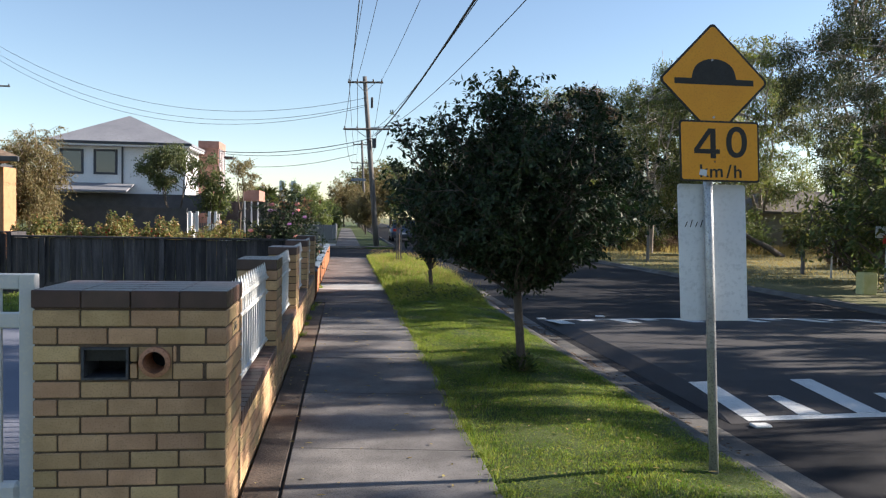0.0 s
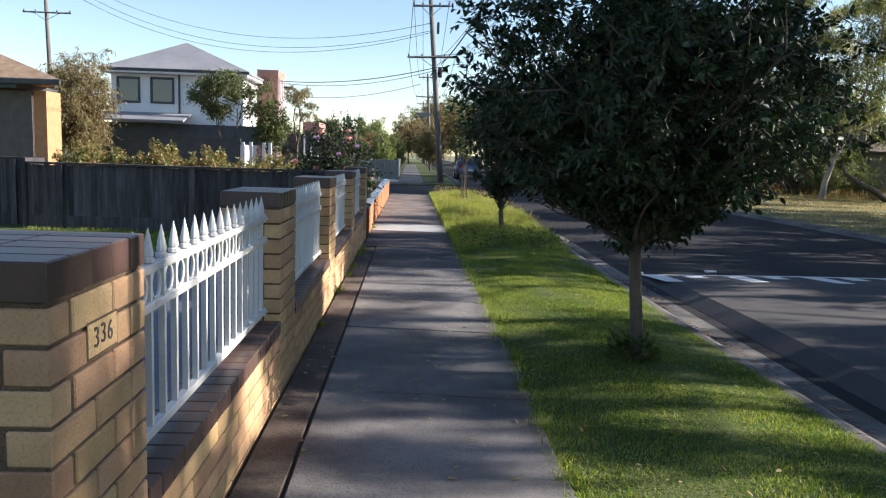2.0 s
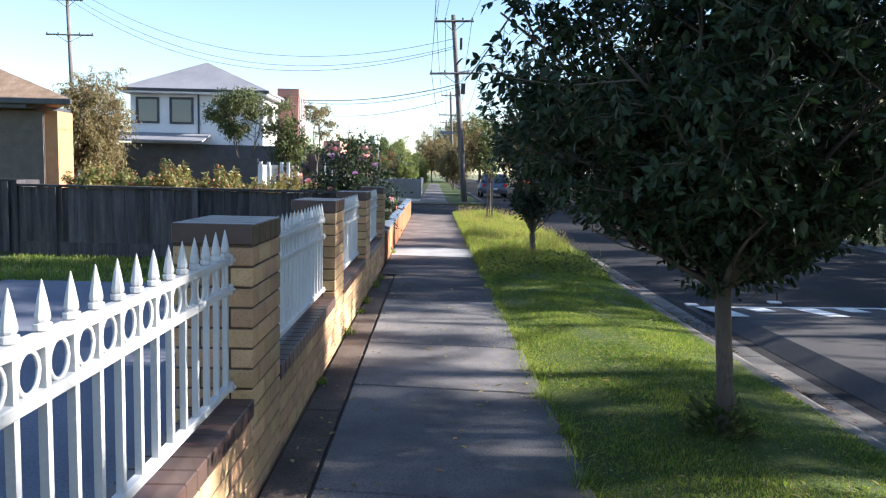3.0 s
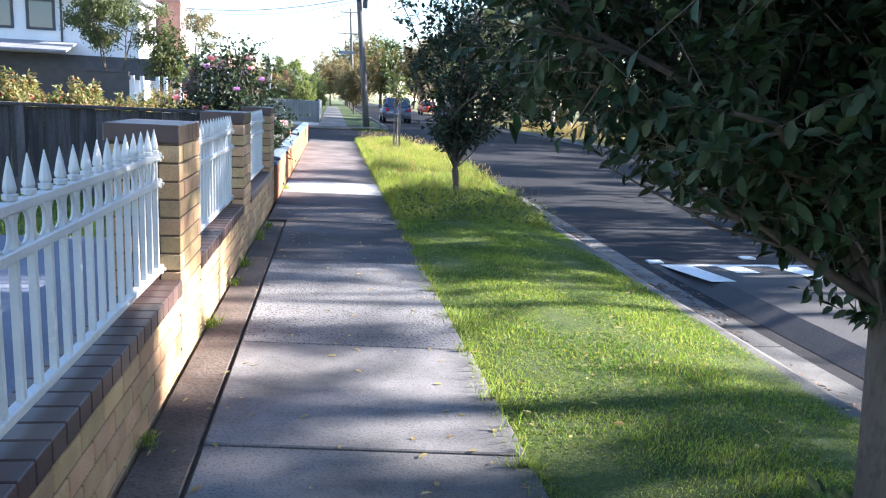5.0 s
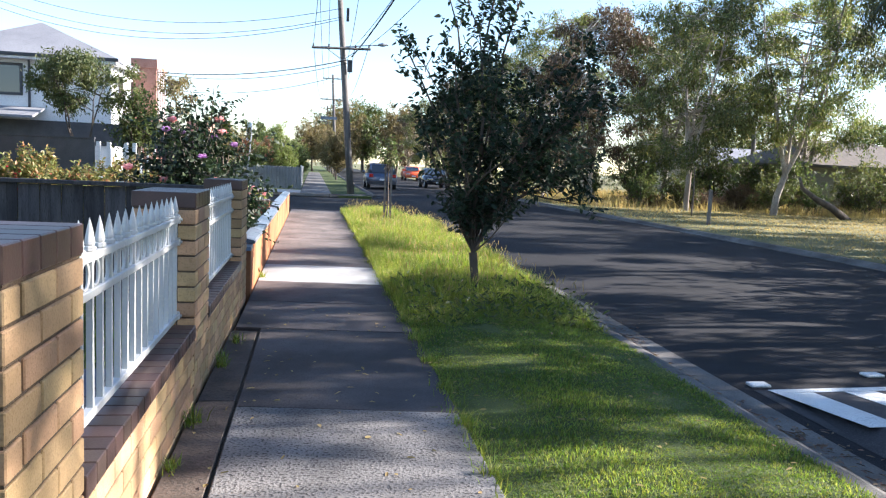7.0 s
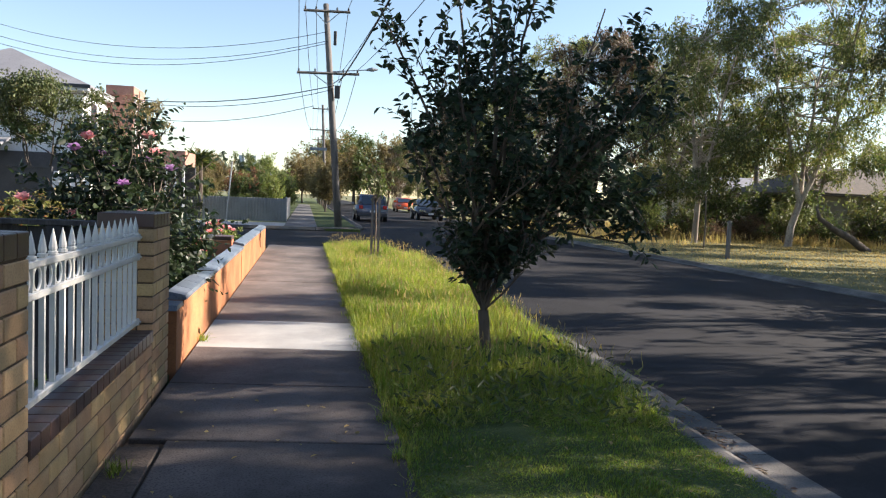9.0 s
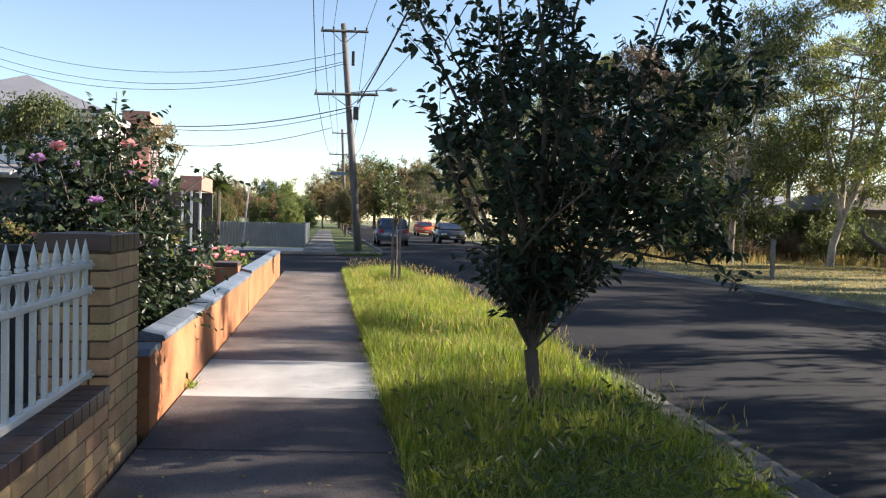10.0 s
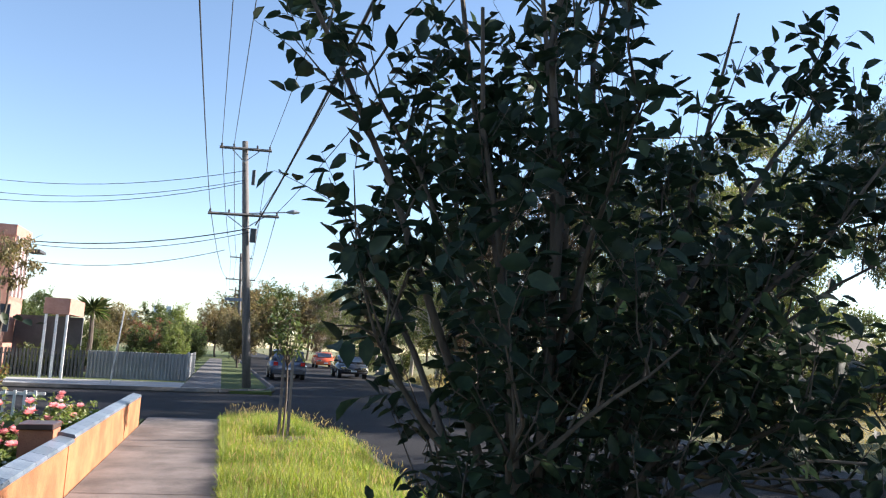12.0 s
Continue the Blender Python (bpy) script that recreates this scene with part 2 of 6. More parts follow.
M["roof_grey"] = surface("grey metal roof", (0.2, 0.2, 0.22), (0.27, 0.27, 0.29), 0.8, 25, 0.6, 0.1)
M["roof_dark"] = surface("weathered dark roof tile", (0.09, 0.075, 0.065), (0.14, 0.115, 0.1), 3, 30, 0.8, 0.3)
M["roof_tile"] = surface("brown roof tile", (0.24, 0.15, 0.1), (0.36, 0.25, 0.18), 3, 30, 0.8, 0.3, random_hue=0.15)
M["dark_trim"] = surface("dark grey trim", (0.05, 0.052, 0.06), (0.075, 0.077, 0.085), 3, 40, 0.6, 0.05)
M["fence_grey"] = surface("grey steel sheet", (0.2, 0.205, 0.215), (0.26, 0.265, 0.275), 1.5, 40, 0.6, 0.05)
M["shutter"] = surface("brown roller shutter", (0.1, 0.085, 0.08), (0.14, 0.12, 0.11), 4, 40, 0.6, 0.1)
M["orange_brick"] = surface("orange brick wall", (0.42, 0.2, 0.1), (0.5, 0.26, 0.13), 5, 60, 0.85, 0.3)
M["wing_brick"] = surface("salmon brick wall", (0.34, 0.17, 0.13), (0.42, 0.23, 0.18), 5, 60, 0.85, 0.3)
M["pole_wood"] = surface("weathered pole timber", (0.1, 0.092, 0.09), (0.19, 0.175, 0.165), 2, 40, 0.9, 0.5, stretch=(4, 4, 0.4))
M["wire"] = surface("cable", (0.03, 0.03, 0.033), (0.05, 0.05, 0.053), 5, 60, 0.6, 0.0)
M["rubber"] = surface("tyre rubber", (0.015, 0.015, 0.015), (0.03, 0.03, 0.03), 8, 90, 0.9, 0.2)
M["car_blue"] = surface("blue grey car paint", (0.09, 0.12, 0.19), (0.1, 0.135, 0.21), 2, 90, 0.3, 0.0, metal=0.5, coat=0.6)
M["car_red"] = surface("orange red car paint", (0.65, 0.09, 0.03), (0.7, 0.12, 0.04), 2, 90, 0.3, 0.0, coat=0.6)
M["car_black"] = surface("black car paint", (0.015, 0.017, 0.022), (0.02, 0.022, 0.03), 2, 90, 0.25, 0.0, coat=0.8)
M["chrome"] = surface("chrome", (0.6, 0.6, 0.6), (0.7, 0.7, 0.7), 5, 60, 0.2, 0.0, metal=1.0)
M["lamp_red"] = surface("red lamp lens", (0.4, 0.01, 0.01), (0.5, 0.02, 0.02), 5, 60, 0.25, 0.0)
# the distance haze is painted in as the towers' pale blue
M["haze_blue"] = surface("far tower tinted with haze", (0.36, 0.45, 0.56), (0.42, 0.5, 0.6), 0.01, 0.1, 0.9, 0.0)
M["plastic_red"] = surface("red plastic", (0.55, 0.04, 0.04), (0.62, 0.06, 0.05), 5, 60, 0.5, 0.0)
M["plastic_yellow"] = surface("faded yellow plastic", (0.5, 0.48, 0.2), (0.6, 0.56, 0.28), 5, 60, 0.6, 0.0)


def glass_material(name, tint):
    m = bpy.data.materials.new(name)
    m.use_nodes = True
    b = m.node_tree.nodes["Principled BSDF"]
    b.inputs["Base Color"].default_value = (*tint, 1)
    b.inputs["Roughness"].default_value = 0.04
    b.inputs["Specular IOR Level"].default_value = 0.8
    b.inputs["Coat Weight"].default_value = 0.5
    return m


M["glass_dark"] = glass_material("dark window glass", (0.03, 0.04, 0.055))


# ---- mesh tools ----
def finish(name, bm, material, parent=None, smooth=False):
    me = bpy.data.meshes.new(name)
    bm.to_mesh(me)
    bm.free()
    me.materials.append(M[material] if isinstance(material, str) else material)
    if smooth:
        me.polygons.foreach_set("use_smooth", [True] * len(me.polygons))
    ob = new(name, me)
    if parent is not None:
        ob.parent = parent
    return ob


def part(name, bm, material, parent, label="", smooth=False):
    """One mesh under a thing or a part; its coordinates are the parent's."""
    ob = finish(name, bm, material, parent, smooth)
    return tagged(ob, label) if label else ob


def thing(name, label, category, at=(0, 0, 0), rz=0, group="", kind=""):
    ob = new(name)
    ob.empty_display_size = 0.1
    ob.matrix_basis = pose(*at, 0, 0, rz)
    return tagged(ob, label, category, group, kind)


def solid(name, bm, material, label, category="", group="", kind="", smooth=False):
    return tagged(finish(name, bm, material, None, smooth), label, category, group, kind)


def box(x0, x1, y0, y1, z0, z1, bm=None, bevel=0.0):
    bm = bm or bmesh.new()
    vs = [bm.verts.new(p) for p in ((x0, y0, z0), (x1, y0, z0), (x1, y1, z0), (x0, y1, z0), (x0, y0, z1), (x1, y0, z1), (x1, y1, z1), (x0, y1, z1))]
    fs = [bm.faces.new([vs[i] for i in q]) for q in ((3, 2, 1, 0), (4, 5, 6, 7), (0, 1, 5, 4), (1, 2, 6, 5), (2, 3, 7, 6), (3, 0, 4, 7))]
    if bevel:
        bmesh.ops.bevel(bm, geom=list({e for f in fs for e in f.edges}), offset=bevel, segments=1, affect="EDGES")
    return bm


def tube(pts, radii, sides=8, bm=None, cap=True):
    """A tapered round bar along points."""
    bm = bm or bmesh.new()
    pts = [Vector(p) for p in pts]
    if not hasattr(radii, "__len__"):
        radii = [radii] * len(pts)
    rings = []
    side = None
    for i, p in enumerate(pts):
        d = (pts[min(i + 1, len(pts) - 1)] - pts[max(i - 1, 0)]).normalized()
        ref = side if side is not None else (Vector((1, 0, 0)) if abs(d.x) < 0.9 else Vector((0, 1, 0)))
        u = (ref - d * ref.dot(d)).normalized()
        side = u
        w = d.cross(u)
        rings.append([bm.verts.new(p + float(radii[i]) * (math.cos(a) * u + math.sin(a) * w)) for a in (2 * math.pi * k / sides for k in range(sides))])
    for a, b in zip(rings, rings[1:]):
        for k in range(sides):
            bm.faces.new((a[k], a[(k + 1) % sides], b[(k + 1) % sides], b[k]))
    if cap:
        bm.faces.new(rings[0][::-1])
        bm.faces.new(rings[-1])
    return bm


def lathe(profile, sides=12, bm=None, at=(0, 0, 0)):
    """A turned shape from (radius, height) pairs."""
    bm = bm or bmesh.new()
    rings = [[bm.verts.new((at[0] + r * math.cos(2 * math.pi * k / sides), at[1] + r * math.sin(2 * math.pi * k / sides), at[2] + z)) for k in range(sides)] for r, z in profile]
    for a, b in zip(rings, rings[1:]):
        for k in range(sides):
            bm.faces.new((a[k], a[(k + 1) % sides], b[(k + 1) % sides], b[k]))
    bm.faces.new(rings[0][::-1])
    bm.faces.new(rings[-1])
    return bm


def prism(outline, axis, a, b, bm=None):
    """An outline of 2D points drawn out along an axis from a to b."""
    bm = bm or bmesh.new()

    def put(p, t):
        return {"x": (t, p[0], p[1]), "y": (p[0], t, p[1]), "z": (p[0], p[1], t)}[axis]
    lo, hi = ([bm.verts.new(put(p, t)) for p in outline] for t in (a, b))
    n = len(outline)
    for i in range(n):
        bm.faces.new((lo[i], lo[(i + 1) % n], hi[(i + 1) % n], hi[i]))
    bm.faces.new(lo[::-1])
    bm.faces.new(hi)
    bmesh.ops.recalc_face_normals(bm, faces=bm.faces)
    return bm


def sheet(name, verts, faces, material):
    me = bpy.data.meshes.new(name)
    me.from_pydata(verts, [], faces)
    me.materials.append(M[material])
    return me


def quad_mesh(name, V, quads, material):
    """A mesh of many quads from arrays (n, 4, 3) or an index array."""
    me = bpy.data.meshes.new(name)
    n = len(quads)
    k = quads.shape[1]
    me.vertices.add(len(V))
    me.vertices.foreach_set("co", np.ascontiguousarray(V, dtype=np.float32).ravel())
    me.loops.add(n * k)
    me.loops.foreach_set("vertex_index", np.ascontiguousarray(quads, dtype=np.int32).ravel())
    me.polygons.add(n)
    me.polygons.foreach_set("loop_start", np.arange(0, n * k, k, dtype=np.int32))
    me.update(calc_edges=True)
    me.materials.append(M[material])
    return me


def unit(v):
    return v / np.maximum(np.linalg.norm(v, axis=-1, keepdims=True), 1e-9)


def leaf_mesh(name, base, along, normal, length, width, material, fold=0.25, curl=0.15, plain=False):
    """Oval leaves of two quads each, folded on the midrib (plain: one quad, for far crowns); arrays of n."""
    along = unit(along)
    side = unit(np.cross(along, normal))
    normal = np.cross(side, along)
    L = length[:, None]
    W = width[:, None]
    tip = base + along * L - normal * L * curl
    def edge(s, t, w):
        return base + along * L * t + side * W * 0.5 * s * w + normal * W * fold * 0.5 - normal * L * curl * t * t
    if plain:
        pts = np.stack([base, edge(-1, 0.42, 1.15), tip, edge(1, 0.42, 1.15)], axis=1)
        return quad_mesh(name, pts.reshape(-1, 3), np.arange(4 * len(base)).reshape(-1, 4), material)
    pts = np.stack([base, edge(-1, 0.3, 0.95), edge(-1, 0.68, 0.85), tip, edge(1, 0.68, 0.85), edge(1, 0.3, 0.95)], axis=1)
    n = len(base)
    idx = np.arange(n)[:, None] * 6
    quads = np.concatenate([idx + np.array([[0, 1, 2, 3]]), idx + np.array([[0, 3, 4, 5]])])
    return quad_mesh(name, pts.reshape(-1, 3), quads, material)


def blade_mesh(name, root, height, lean, width, material, rng):
    """Grass blades: a quad and a tip, bent over."""
    n = len(root)
    a = rng.uniform(0, 2 * np.pi, n)
    side = np.stack([np.cos(a), np.sin(a), np.zeros(n)], 1) * width[:, None] * 0.5
    bend = np.stack([np.cos(a + 1.3), np.sin(a + 1.3), np.zeros(n)], 1) * lean[:, None]
    up = np.zeros((n, 3))
    up[:, 2] = height
    mid = root + up * 0.55 + bend * 0.3
    pts = np.stack([root - side, root + side, mid + side * 0.8, root + up + bend, mid - side * 0.8], 1)
    idx = np.arange(n)[:, None] * 5
    me = bpy.data.meshes.new(name)
    me.from_pydata(pts.reshape(-1, 3).tolist(), [], (idx + np.array([[0, 1, 2, 3, 4]])).tolist())
    me.materials.append(M[material])
    return me


def grow(rng, limbs, trunk, twigs, twig_len, leaves, leaf, droop, up=0.5, subs=7, sub_len=0.6, sub_r=0.012, keep=None, spread=1.0, twig_r=0.0):
    """Branch lines and leaf arrays. trunk: list of (point, radius). limbs: (start on trunk, end, radius). Returns tubes, leaf arrays."""
    tubes = [([p for p, _ in trunk], [r for _, r in trunk])]
    B, A, Nn = [], [], []
    for start, end, r in limbs:
        start, end = np.array(start, float), np.array(end, float)
        n = 7
        d = end - start
        ln = np.linalg.norm(d)
        mid = start + d * 0.5 + rng.normal(0, 0.06, 3) * ln - np.array([d[0], d[1], 0]) * 0.12 + np.array([0, 0, 0.04 * ln])
        t = np.linspace(0, 1, n)[:, None]
        pts = (1 - t) ** 2 * start + 2 * t * (1 - t) * mid + t ** 2 * end + rng.normal(0, 0.012 * ln, (n, 3)) * t
        tubes.append((pts, list(r * (1 - 0.85 * t[:, 0]) + 0.003)))
        for s in range(subs):
            k = rng.uniform(0.25, 1.0)
            i = min(int(k * (n - 1)), n - 2)
            p = pts[i] + (pts[i + 1] - pts[i]) * (k * (n - 1) - i)
            way = unit(d / ln * 0.6 + rng.normal(0, 0.75 * spread, 3) + np.array([0, 0, up]))
            sl = sub_len * rng.uniform(0.55, 1.2)
            q = p + way * sl
            if keep is not None and not keep(q):
                q = p + way * sl * 0.45
                if not keep(q):
                    continue
            mp = (p + q) / 2 + rng.normal(0, 0.05 * sl, 3)
            tubes.append(([p, mp, q], [sub_r, sub_r * 0.7, sub_r * 0.3]))
            for w in range(twigs):
                u = rng.uniform(0.1, 1.0)
                a = p + (q - p) * u
                tw = unit(way * 0.7 + rng.normal(0, 0.7 * spread, 3) + np.array([0, 0, up * 0.6 - droop]))
                tl = twig_len * rng.uniform(0.5, 1.2)
                pos = a + tw * tl * np.linspace(0.08, 1, leaves)[:, None]
                pos[:, 2] -= droop * tl * np.linspace(0, 1, leaves) ** 2 * 0.6
                if keep is not None and not keep(pos[-1]):
                    continue
                if twig_r:
                    tubes.append((pos[[0, leaves // 2, -1]], [twig_r, twig_r * 0.8, twig_r * 0.4]))
                out = unit(np.cross(np.tile(tw, (leaves, 1)), rng.normal(0, 1, (leaves, 3))))
                al = unit(out * 0.9 + tw * 0.55 - np.array([0, 0, droop]) + rng.normal(0, 0.2, (leaves, 3)))
                B.append(pos)
                A.append(al)
                Nn.append(unit(np.tile([0, 0, 1.0], (leaves, 1)) + rng.normal(0, 0.55, (leaves, 3))))
    B, A, Nn = np.concatenate(B), np.concatenate(A), np.concatenate(Nn)
    n = len(B)
    length = leaf[0] * rng.uniform(0.65, 1.25, n)
    return tubes, (B, A, Nn, length, leaf[1] * length / leaf[0] * rng.uniform(0.8, 1.2, n))


def tree(name, label, category, at, grown, bark, leaf_mat, sides=7, group="", crown="crown", fold=0.25, curl=0.15, plain=False):
    """Trunk with limbs, and a crown of single leaves."""
    tubes, lv = grown
    root = thing(name, label, category, at, group=group)
    bm = bmesh.new()
    for i, (pts, radii) in enumerate(tubes):
        tube(pts, radii, sides if i < 12 else (4 if radii[0] > 0.003 else 3), bm, cap=False)
    part("trunk", bm, bark, root, smooth=True)
    B, A, Nn, ln, wd = lv
    ob = new(crown, leaf_mesh(crown, B, A, Nn, ln, wd, leaf_mat, fold, curl, plain))
    ob.parent = root
    tagged(ob, kind="stuff")
    return root


def crown_limbs(rng, n, base, r, zlo, zhi, rad=0.03, flat=1.0, lean=(0, 0)):
    """Limb lines that fan from a fork into an egg-shaped crown."""
    out = []
    for i in range(n):
        a = 2 * math.pi * (i * 0.618 + rng.uniform(-0.05, 0.05))
        h = (i + 0.5) / n
        z = zlo + (zhi - zlo) * h
        rr = r * math.sqrt(max(0.05, 1 - (2 * h - 0.9) ** 2)) * rng.uniform(0.7, 0.95)
        out.append((base, (base[0] + lean[0] * h + rr * math.cos(a), base[1] + lean[1] * h + rr * math.sin(a) * flat, z), rad))
    return out


# ---- setting: ground, road, footpath ----
ground_bm = bmesh.new()
gv = [ground_bm.verts.new(p) for p in ((-3000, -3000, -0.2), (3000, -3000, -0.2), (3000, 3500, -0.2), (-3000, 3500, -0.2))]
ground_bm.faces.new(gv)
solid("ground", ground_bm, "ground", "open grassy ground that reaches the horizon", "ground", kind="structure")

# near verge edge, then the rounded corner into the side street
KERB_LINE = [(3.27, -25.0), (3.27, 0.0), (3.28, 8.0), (3.3, 12.0), (3.4, 16.0), (3.5, 21.0), (3.56, 25.0), (3.5, 27.6), (3.2, 29.4), (2.5, 30.6), (1.55, 31.1), (0.0, 31.2), (-30.0, 31.2)]
KERB_W = 0.58


def offset_line(line, d):
    out = []
    for i, p in enumerate(line):
        a, b = Vector(line[max(i - 1, 0)]), Vector(line[min(i + 1, len(line) - 1)])
        t = (b - a).normalized()
        out.append((p[0] + t.y * d, p[1] - t.x * d))
    return out


def crown_z(x):
    """Height of the road across its width: a slight camber."""
    return -0.155 + 0.045 * (1 - ((x - 7.7) / 4.0) ** 2)


def road_sheet():
    bm = bmesh.new()
    xs = [3.0, 3.8, 4.4, 5.5, 6.6, 7.7, 8.8, 9.9, 11.0, 11.6]
    ys = [-40, 0, 6.6, 7.8, 12.1, 13.3, 20, 31, 44, 70, 120, 260]
    grid = [[bm.verts.new((x, y, max(crown_z(x), -0.17))) for x in xs] for y in ys]
    for a, b in zip(grid, grid[1:]):
        for i in range(len(xs) - 1):
            bm.faces.new((a[i], a[i + 1], b[i + 1], b[i]))
    return bm


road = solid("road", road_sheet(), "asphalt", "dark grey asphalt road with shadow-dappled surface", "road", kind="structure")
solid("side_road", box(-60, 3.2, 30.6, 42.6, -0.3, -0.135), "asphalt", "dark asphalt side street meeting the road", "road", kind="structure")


def hump():
    """A raised flat-topped platform across the road with two ramps."""
    bm = bmesh.new()
    rows = [(6.45, 0.003), (7.75, 0.09), (12.1, 0.09), (13.3, 0.003)]
    xs = [4.02, 4.25, 5.5, 6.6, 7.7, 8.8, 9.9, 11.1, 11.35]
    grid = [[bm.verts.new((x, y, crown_z(x) + (0.003 if i in (0, len(xs) - 1) else h))) for i, x in enumerate(xs)] for y, h in rows]
    for a, b in zip(grid, grid[1:]):
        for i in range(len(xs) - 1):
            bm.faces.new((a[i], a[i + 1], b[i + 1], b[i]))
    return bm


solid("speed_hump", hump(), "hump", "raised asphalt speed hump with flat top across the road", "speed hump", kind="structure")


def ramp_z(x, y):
    k = (y - 6.45) / 1.3 if y < 10 else (13.3 - y) / 1.2
    return crown_z(x) + 0.003 + 0.087 * min(1, max(0, k)) + 0.004


def marking(name, quad, label):
    """A painted patch that lies on the hump's slope."""
    bm = bmesh.new()
    pts = [(x, y, ramp_z(x, y)) for x, y in quad]
    vs = [bm.verts.new(p) for p in pts] + [bm.verts.new((x, y, z - 0.003)) for x, y, z in pts]
    bm.faces.new(vs[:4])
    for i in range(4):
        bm.faces.new((vs[i], vs[(i + 1) % 4], vs[4 + (i + 1) % 4], vs[4 + i]))
    bmesh.ops.recalc_face_normals(bm, faces=bm.faces)
    return solid(name, bm, "paint_white", label, "road marking", group="ramp markings", kind="structure")


for k in range(6):
    x = 4.21 + k * 1.15
    marking("ramp_marking", ((x, 6.62), (x + 0.24, 6.62), (x + 0.26, 7.74), (x + 0.02, 7.74)), "white painted bar on the ramp of the speed hump")
    if k < 5:
        marking("ramp_marking", ((x + 0.56, 6.62), (x + 0.8, 6.62), (x + 0.72, 7.2), (x + 0.6, 7.2)), "short white painted bar on the ramp")
    x -= 0.08
    marking("ramp_marking", ((x + 0.02, 12.24), (x + 0.26, 12.24), (x + 0.3, 13.17), (x + 0.0, 13.17)), "white painted bar on the ramp of the speed hump")
    if k < 5:
        marking("ramp_marking", ((x + 0.56, 12.75), (x + 0.8, 12.75), (x + 0.82, 13.17), (x + 0.56, 13.17)), "short white painted bar on the ramp")
for k in range(12):
    x0, x1 = 4.21 + k * 0.56, 4.21 + (k + 1) * 0.56 - 0.002
    marking("ramp_edge_line", ((x0, 6.5), (x1, 6.5), (x1, 6.61), (x0, 6.61)), "length of white painted line along the foot of the ramp")
    marking("ramp_edge_line", ((x0 - 0.08, 13.18), (x1 - 0.08, 13.18), (x1 - 0.08, 13.29), (x0 - 0.08, 13.29)), "length of white painted line along the foot of the ramp")
for x, y in ((4.16, 6.29), (4.05, 13.36), (5.21, 13.56)):
    solid("road_stud", box(x, x + 0.16, y, y + 0.11, crown_z(x) + 0.0, crown_z(x) + 0.024, bevel=0.008), "paint_white", "white raised marker stud on the asphalt", "road stud", group="road studs")

# far side
solid("kerb_far", prism([(11.4, -0.3), (11.4, -0.13), (11.5, -0.115), (11.56, -0.05), (11.68, -0.045), (11.68, -0.3)], "y", -40, 260), "kerb", "pale concrete kerb on the far side of the road", "kerb", kind="structure")
solid("reserve", box(11.682, 200, -60, 260, -0.3, -0.04), "dry_grass", "patchy green and dry yellow grass reserve", "lawn", kind="structure")

# land on the houses' side
solid("garden_ground", box(-60, -0.02, -25, 31.2, -0.3, -0.035), "lawn", "green lawn and soil of the front gardens", "lawn", kind="structure")
solid("corner_ground", box(-60, 3.3, 42.6, 260, -0.3, -0.03), "lawn", "grassy ground beyond the side street", "lawn", kind="structure")
solid("garden_driveway", box(-4.6, -0.4, 4.9, 13.4, -0.2, 0.0), "driveway", "smooth grey concrete paving inside the front fence", "paving", kind="structure")


def verge(y0, y1, name, label, mat):
    """The strip between footpath and kerb, domed a little."""
    bm = bmesh.new()
    prev = None
    ys = np.arange(y0, y1 + 0.01, 0.5)
    for y in ys:
        xk = float(np.interp(y, [p[1] for p in KERB_LINE[:10]], [p[0] for p in KERB_LINE[:10]]))
        xs = np.linspace(1.53, xk + 0.02, 6)
        row = [bm.verts.new((x, y, -0.02 + 0.05 * math.sin(math.pi * i / 5) + 0.012 * noise.noise((x * 2, y * 2, 0)) - 0.012 * (i / 5))) for i, x in enumerate(xs)]
        if prev:
            for i in range(5):
                bm.faces.new((prev[i], prev[i + 1], row[i + 1], row[i]))
        prev = row
    return solid(name, bm, mat, label, "verge", kind="structure", smooth=True)


verge(-25, 15.0, "verge_mown", "mown green nature strip beside the footpath", "lawn")
verge(15.0, 30.5, "verge_long", "overgrown nature strip under long grass", "lawn")

# footpath: slabs with open joints on a dark bed
footpath = thing("footpath", "worn grey concrete footpath in cast slabs with dark joints", "footpath", kind="structure")
part("bed", box(0.03, 1.54, -25, 31.2, -0.2, -0.03), "soil", footpath)
JOINTS = [-25, -12, -6, -2.3, 1.4, 3.4, 5.45, 7.15, 8.9, 10.22, 12.5, 14.62, 15.9, 17.22, 18.72, 20.6, 22.5, 24.4, 26.3, 28.2, 30.0, 31.15]
slab_rng = random.Random(4)
for a, b in zip(JOINTS, JOINTS[1:]):
    left = 0.255 if b < 14.7 else 0.045
    bright = abs(a - 17.22) < 0.01
    dz = slab_rng.uniform(-0.004, 0.004)
    bm = box(left, 1.55 + slab_rng.uniform(-0.015, 0.015), a + 0.006, b - 0.006, -0.1, dz, bevel=0.006)
    for v in bm.verts:   # the joints run a little askew
        v.co.y -= 0.12 * (v.co.x - 0.9)
    # slabs from 12.5 to 17.2 get the tone with the shade painted in
    part("slab", bm, "concrete_new" if bright else "concrete_brown" if a > 18 else "concrete_shaded" if a > 12.4 else "concrete_worn" if a > 10 else "concrete", footpath, "pale new concrete slab" if bright else "")
edging = thing("edging_strip", "stained brown concrete strip between brick wall and footpath", "edging", kind="structure")
for a, b in ((-2, 4.1), (4.1, 8.4), (8.4, 12.7), (12.7, 14.61)):
    part("strip", box(0.02, 0.235, a + 0.004, b - 0.004, -0.12, -0.006, bevel=0.006), "concrete_old", edging)

# kerb and channel in cast lengths
kerb = thing("kerb", "weathered concrete kerb and channel in cast lengths", "kerb", kind="structure")


